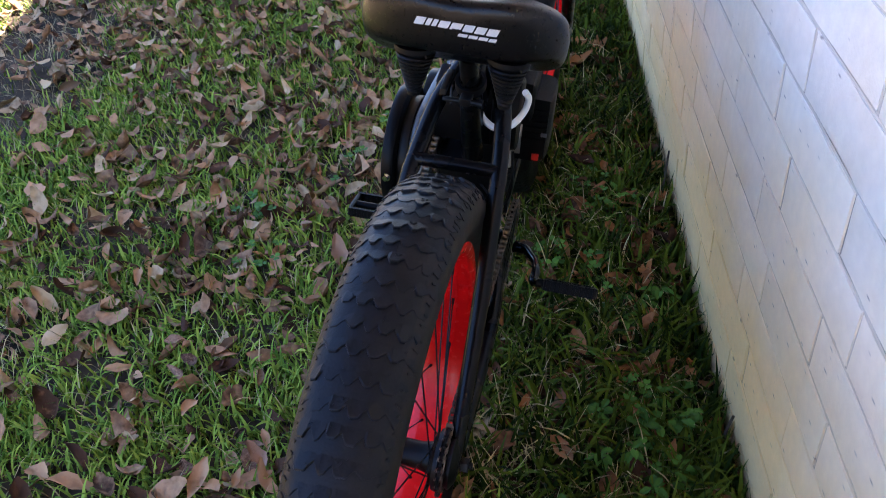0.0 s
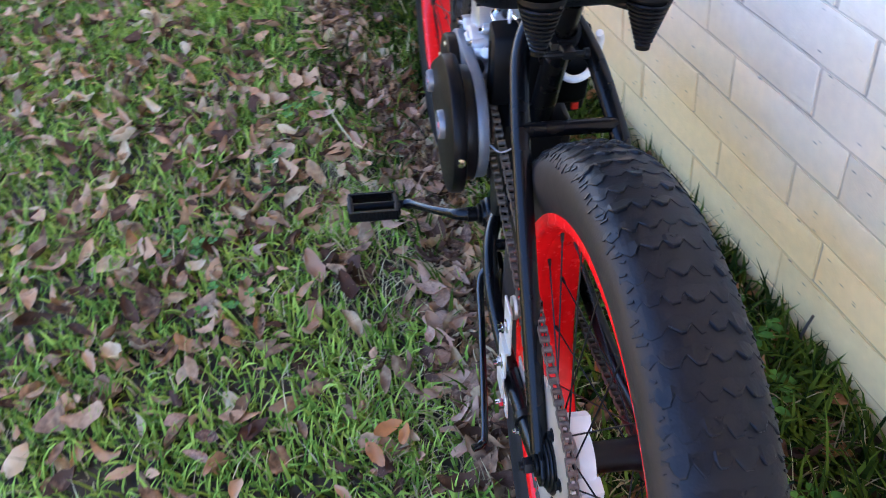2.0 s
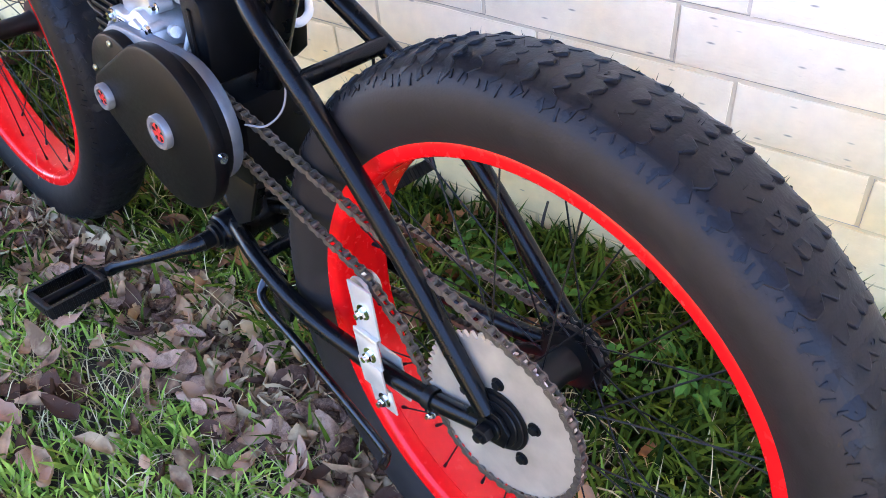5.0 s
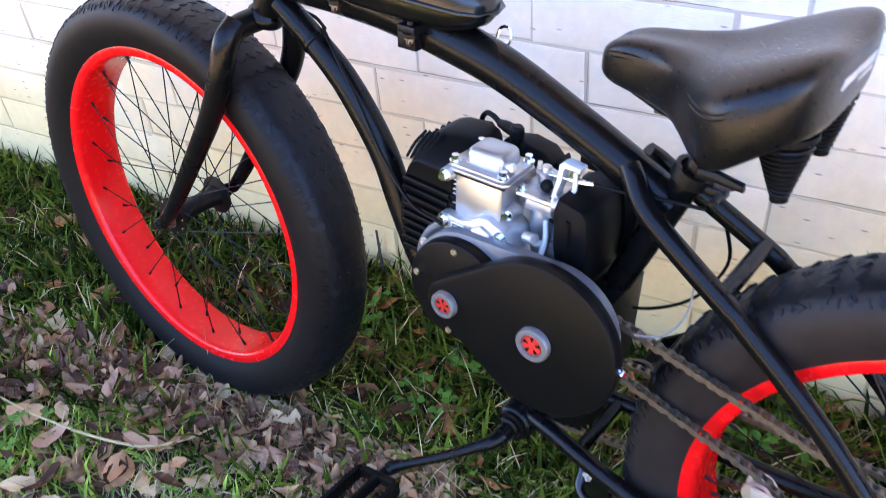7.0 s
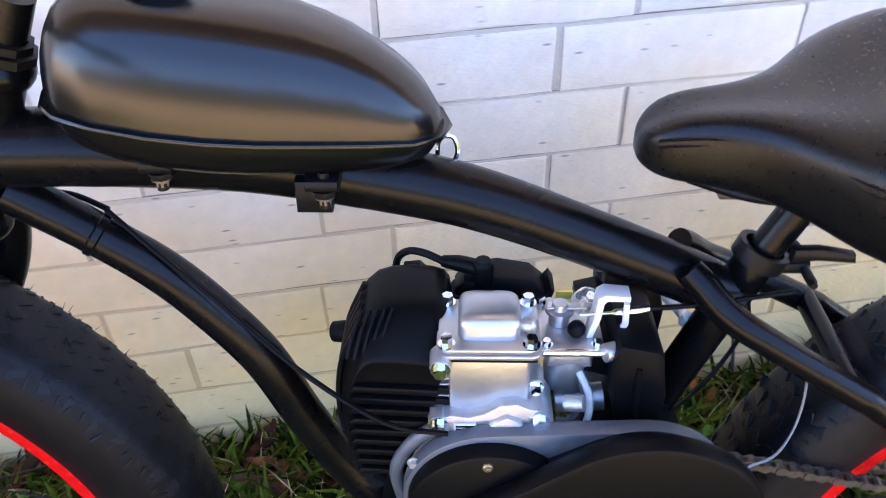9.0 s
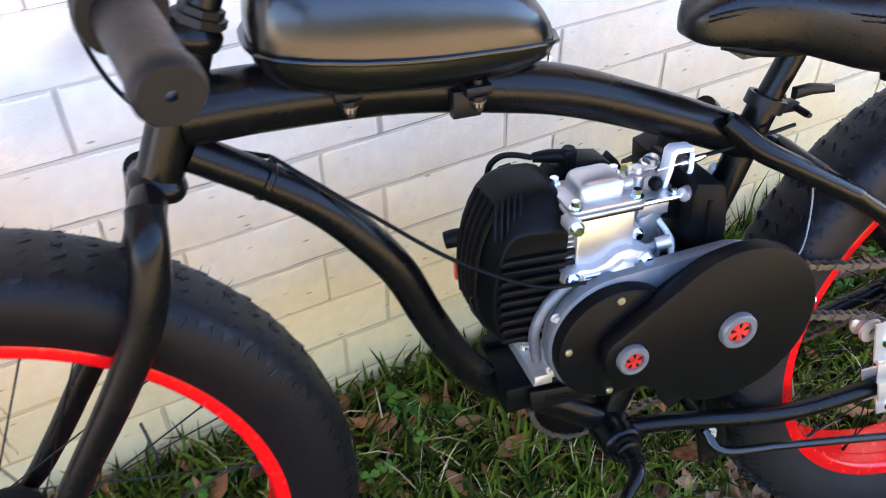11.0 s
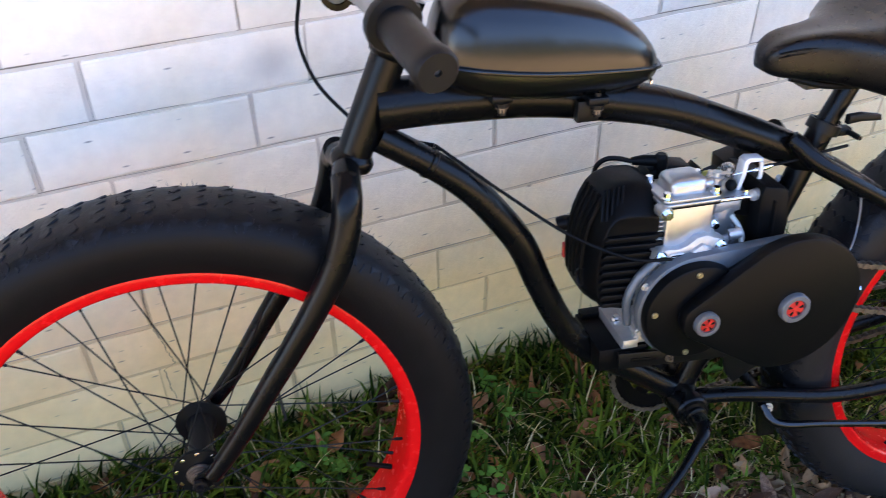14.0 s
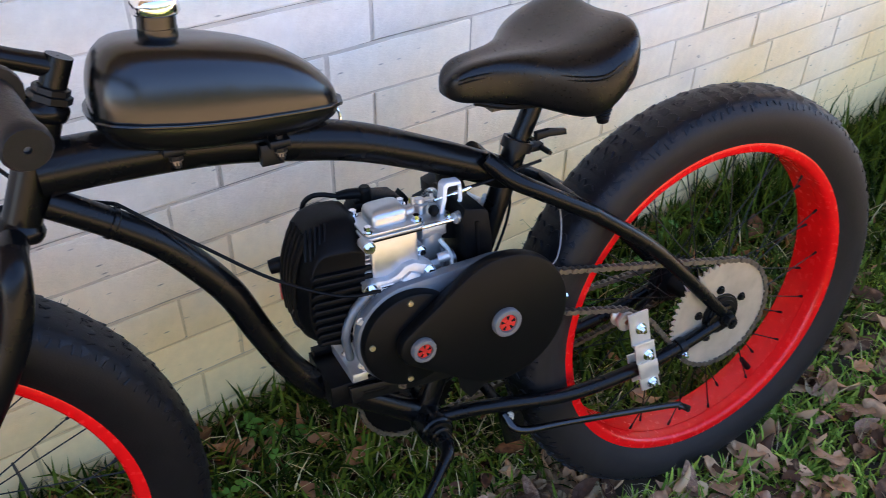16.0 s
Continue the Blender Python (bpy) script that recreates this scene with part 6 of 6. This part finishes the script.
for k, (x, y, long, turn, tilt) in enumerate(((0.930, -0.745, 0.052, 100, 10), (0.975, -0.775, 0.055, 20, 25), (0.955, -0.720, 0.040, 150, -20))):
    dry_leaf(x, y, long, turn, tilt, ORANGE_LEAF, 300 + k, 0.045)
for k, (x, y, long, turn, tilt) in enumerate(((0.757, -0.185, 0.080, -30, 40), (0.83, -0.205, 0.070, 60, -25), (0.790, -0.255, 0.085, 15, 20), (0.573, -0.312, 0.090, 40, 15), (0.335, -0.225, 0.085, 80, 25), (0.60, -0.16, 0.085, 100, 55),
                                              (0.42, -0.10, 0.080, 20, 30), (0.24, -0.20, 0.06, 70, 30), (0.68, -0.28, 0.075, -60, 30), (1.05, -0.30, 0.080, 30, 10), (1.16, -0.24, 0.075, 120, 20), (0.94, -0.30, 0.07, -15, 40),
                                              (1.52, -0.44, 0.08, 10, 15), (1.70, -0.30, 0.08, 75, 25), (1.86, -0.52, 0.09, 35, 10), (2.05, -0.40, 0.085, 140, 20), (1.30, -0.83, 0.08, 60, 20), (0.87, -0.42, 0.08, 10, 20))):
    dry_leaf(x, y, long * 0.85, turn, tilt, RUST_LEAF, 330 + k, 0.035)


def clover(x, y, size, seed, count):
    """Sprigs of three round leaflets on thin stalks."""
    rng = random.Random(seed)
    s = Shape()
    for _ in range(count):
        px, py = x + rng.gauss(0, 0.035), min(-0.03, y + rng.gauss(0, 0.03))
        h = rng.uniform(0.03, 0.07)
        g = ground_height(px, py)
        top = Vector((px + rng.uniform(-0.01, 0.01), py + rng.uniform(-0.01, 0.01), g + h))
        s.tube([(px, py, g - 0.003), top], 0.0008, sides=4, smooth=0, caps=False)
        turn = rng.uniform(0, 6.28)
        for k in range(3):
            a = turn + k * 2.094
            d, u = Vector((math.cos(a), math.sin(a), rng.uniform(0.05, 0.3))), Vector((-math.sin(a), math.cos(a), 0))
            r = size * rng.uniform(0.8, 1.15)
            ring = [(0, 0), (0.5, -0.52), (0.95, -0.48), (1.05, -0.2), (0.92, 0.0), (1.05, 0.2), (0.95, 0.48), (0.5, 0.52)]
            s.add([top + d * r * p + u * r * q for p, q in ring], [tuple(range(8))])
    return s


all_clover = Shape()
for k, (x, y, size, count) in enumerate(((0.345, -0.18, 0.013, 9), (0.20, -0.16, 0.012, 6), (0.27, -0.235, 0.011, 5), (1.385, -0.165, 0.016, 12), (1.30, -0.22, 0.013, 8), (1.45, -0.12, 0.014, 10), (0.52, -0.30, 0.016, 10), (0.60, -0.22, 0.014, 7),
                                         (0.33, -1.02, 0.016, 8), (0.55, -0.95, 0.014, 6), (0.15, -0.78, 0.014, 6), (1.62, -0.16, 0.017, 12), (1.75, -0.10, 0.018, 10), (0.95, -0.16, 0.013, 7), (1.06, -0.12, 0.013, 7), (-0.1, -0.70, 0.015, 6))):
    one = clover(x, y, size * 0.88, 500 + k, count)
    all_clover.add(one.v, one.f)
tagged(new("clover", mesh_of("clover", all_clover, CLOVER, smooth=False)), "small clumps of green clover in the grass", "clover", kind="stuff")

# broad-leaved weeds behind the rear wheel and along the wall
weeds = Shape()
weed_rng = random.Random(91)
for k in range(60):
    x, y = (weed_rng.uniform(0.9, 2.3), -0.04 - abs(weed_rng.gauss(0, 0.13))) if k < 34 else (weed_rng.uniform(0.1, 1.1), -0.06 - abs(weed_rng.gauss(0, 0.08)))
    g = ground_height(x, y)
    if under_tyre(x, y, g + 0.03) or under_tyre(x, y - 0.03, g + 0.06):
        continue
    high = weed_rng.uniform(0.035, 0.10) if k < 34 else weed_rng.uniform(0.03, 0.06)
    top = Vector((x + weed_rng.uniform(-0.02, 0.02), y + weed_rng.uniform(-0.02, 0.01), g + high))
    weeds.tube([(x, y, g - 0.004), top], [0.0013, 0.0009], sides=4, smooth=0, caps=False)
    for n in range(weed_rng.randint(5, 9)):
        at = Vector((x, y, g)).lerp(top, weed_rng.uniform(0.35, 1.0))
        a = n * 2.4 + weed_rng.uniform(-0.4, 0.4)
        d, u = Vector((math.cos(a), math.sin(a), weed_rng.uniform(-0.2, 0.7))), Vector((-math.sin(a), math.cos(a), 0))
        r = weed_rng.uniform(0.020, 0.036)
        mid = [at + d * r * p - Vector((0, 0, 0.35 * r * p * p)) for p in (0.1, 0.4, 0.75, 1.0)]
        wide = [r * q for q in (0.05, 0.24, 0.20, 0.0)]
        rows = [(c - u * w + Vector((0, 0, w * 0.35)), c, c + u * w + Vector((0, 0, w * 0.35))) for c, w in zip(mid, wide)]
        weeds.add([p if p.y < -0.004 else Vector((p.x, -0.004, p.z)) for row in rows for p in row], [(3 * i + j, 3 * i + j + 1, 3 * i + j + 4, 3 * i + j + 3) for i in range(3) for j in range(2)])
tagged(new("broadleaf_weeds", mesh_of("broadleaf_weeds", weeds, CLOVER, smooth=False)), "low green broad-leaved weeds along the wall", "weeds", kind="stuff")

twig = Shape().tube([(-0.34, -0.600, 0.052), (-0.247, -0.621, 0.064), (-0.12, -0.632, 0.072), (-0.005, -0.629, 0.072), (0.08, -0.618, 0.070), (0.14, -0.599, 0.066), (0.19, -0.560, 0.064), (0.216, -0.513, 0.058)], [0.0014, 0.0018, 0.0022, 0.0024, 0.0025, 0.0025, 0.0023, 0.0018], sides=6)
tagged(new("twig", mesh_of("twig", twig, DRY_GRASS)), "thin pale curved twig lying on the grass", "twig")
for k, (x, h, dx) in enumerate(((0.276, 0.135, -0.008), (1.262, 0.13, -0.02), (1.02, 0.11, 0.015))):
    g = ground_height(x, -0.02)
    tagged(new("weed_stalk", mesh_of("weed_stalk", Shape().tube([(x, -0.022, g - 0.004), (x + dx * 0.5, -0.018, g + h * 0.6), (x + dx, -0.014, g + h)], [0.0035, 0.003, 0.0025], sides=6), material("dead_stalk", (0.05, 0.035, 0.025), 0.8))), "short dark dead weed stalk against the wall", "weed", "weed stalks")


# ---- bricks of the wall, painted over ----
def brick_mesh(length, seed):
    """One brick face, its rims worn, its face a little uneven."""
    rng = random.Random(seed)
    h, n, m = COURSE - 0.0072, 7, 3
    verts, faces = [], []
    for i in range(n + 1):
        for j in range(m + 1):
            rim = i in (0, n) or j in (0, m)
            x = length * (i / n - 0.5)
            z = h * (j / m - 0.5)
            if i in (1, n - 1):
                x = math.copysign(length / 2 - 0.004, x)
            if j in (1, m - 1):
                z = math.copysign(h / 2 - 0.003, z)
            y = (0.0007 if rim else 0) + rng.uniform(-0.0008, 0.0008)
            if rim:
                x += rng.uniform(-0.0012, 0.0012)
                z += rng.uniform(-0.0010, 0.0010)
            verts.append((x, y, z))
    w = m + 1
    faces = [(i * w + j, (i + 1) * w + j, (i + 1) * w + j + 1, i * w + j + 1) for i in range(n) for j in range(m)]
    edge = [j for j in range(w)] + [i * w + m for i in range(1, n + 1)] + [n * w + j for j in range(m - 1, -1, -1)] + [i * w for i in range(n - 1, 0, -1)]
    k = len(verts)
    verts += [(verts[e][0], 0.012, verts[e][2]) for e in edge]
    faces += [(edge[i], edge[(i + 1) % len(edge)], k + (i + 1) % len(edge), k + i) for i in range(len(edge))]
    s = Shape().add(verts, faces)
    return s


BRICK_LENGTH = BRICK_PITCH - 0.0070
brick_kinds = [mesh_of("brick", brick_mesh(BRICK_LENGTH, 40 + k), BRICK, angle=18) for k in range(8)]
rng = random.Random(5)
rest = Shape()
rest_kinds = [brick_mesh(BRICK_LENGTH, 60 + k) for k in range(4)]
for row in range(-7, 21):
    for col in range(-22, 39):
        x = (col + 0.5 + (STAGGER if row % 2 else 0.0)) * BRICK_PITCH + {-4: -0.014, -5: -0.007}.get(row, 0.0) + rng.uniform(-0.002, 0.002)
        z = BED0 + (row + 0.5) * COURSE + rng.uniform(-0.0012, 0.0012)
        y = rng.uniform(-0.0007, 0.0007)
        if -0.9 < x < 3.5 and row < 4:
            ob = new("brick", rng.choice(brick_kinds))
            ob.parent = wall
            ob.matrix_local = pose(x, y, z, rng.uniform(-0.2, 0.2), rng.uniform(-0.2, 0.2), rng.uniform(-0.12, 0.12))
        else:
            k = rng.choice(rest_kinds)
            rest.add([(px + x, py + y, pz + z) for px, py, pz in k.v], k.f)
# thin dark strips: painted undercut shade below the bricks, grime in the joints beside them
def shade_grime_line(shape, pts, widths, upright):
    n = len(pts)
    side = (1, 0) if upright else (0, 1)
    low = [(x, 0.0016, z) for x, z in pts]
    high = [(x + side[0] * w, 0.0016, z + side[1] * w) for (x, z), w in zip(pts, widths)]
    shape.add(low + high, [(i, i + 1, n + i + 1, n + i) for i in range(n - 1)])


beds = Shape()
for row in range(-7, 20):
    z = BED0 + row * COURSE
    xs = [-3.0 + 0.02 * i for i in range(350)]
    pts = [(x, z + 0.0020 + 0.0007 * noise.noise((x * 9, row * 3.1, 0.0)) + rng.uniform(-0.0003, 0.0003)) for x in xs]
    shade_grime_line(beds, pts, [max(0.0003, 0.0013 + 0.0018 * noise.noise((x * 4, row * 7.7, 2.0)) + rng.uniform(-0.0003, 0.0003)) for x in xs], False)
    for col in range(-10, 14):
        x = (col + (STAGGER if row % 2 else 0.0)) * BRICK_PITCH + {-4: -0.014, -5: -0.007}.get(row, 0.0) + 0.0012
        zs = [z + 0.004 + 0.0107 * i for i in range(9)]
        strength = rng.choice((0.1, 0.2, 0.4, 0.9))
        shade_grime_line(beds, [(x + rng.uniform(-0.0006, 0.0006), q) for q in zs], [strength * rng.uniform(0.0006, 0.0022) for _ in zs], True)
bed_joints = part("joint_line", beds, JOINT_SHADE_GRIME, wall)
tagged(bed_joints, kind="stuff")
far_bricks = new("brick_field", mesh_of("brick_field", rest, BRICK, angle=18))
far_bricks.parent = wall
tagged(far_bricks, kind="stuff")
# settling crack that follows the joints and breaks through two bricks
crack = Shape()
line = [(0.075, 0.50), (0.0905, 0.435), (0.0915, 0.345), (0.098, 0.318), (0.104, 0.285), (0.112, 0.255), (0.092, 0.245), (0.094, 0.205), (0.100, 0.165)]
fine = []
for (x0, z0), (x1, z1) in zip(line, line[1:]):
    for k in range(5):
        t = k / 5
        fine.append((x0 + (x1 - x0) * t + rng.uniform(-0.0018, 0.0018), z0 + (z1 - z0) * t))
w = [rng.uniform(0.0003, 0.0009) for _ in fine]
crack.add([(x - b, -0.0024, z) for (x, z), b in zip(fine, w)] + [(x + b, -0.0024, z) for (x, z), b in zip(fine, w)], [(i, i + 1, len(fine) + i + 1, len(fine) + i) for i in range(len(fine) - 1)])
ob = part("settling_crack", crack, material("crack_shadow_grime", (0.06, 0.05, 0.045), 0.9), wall, "thin dark crack through the paint")
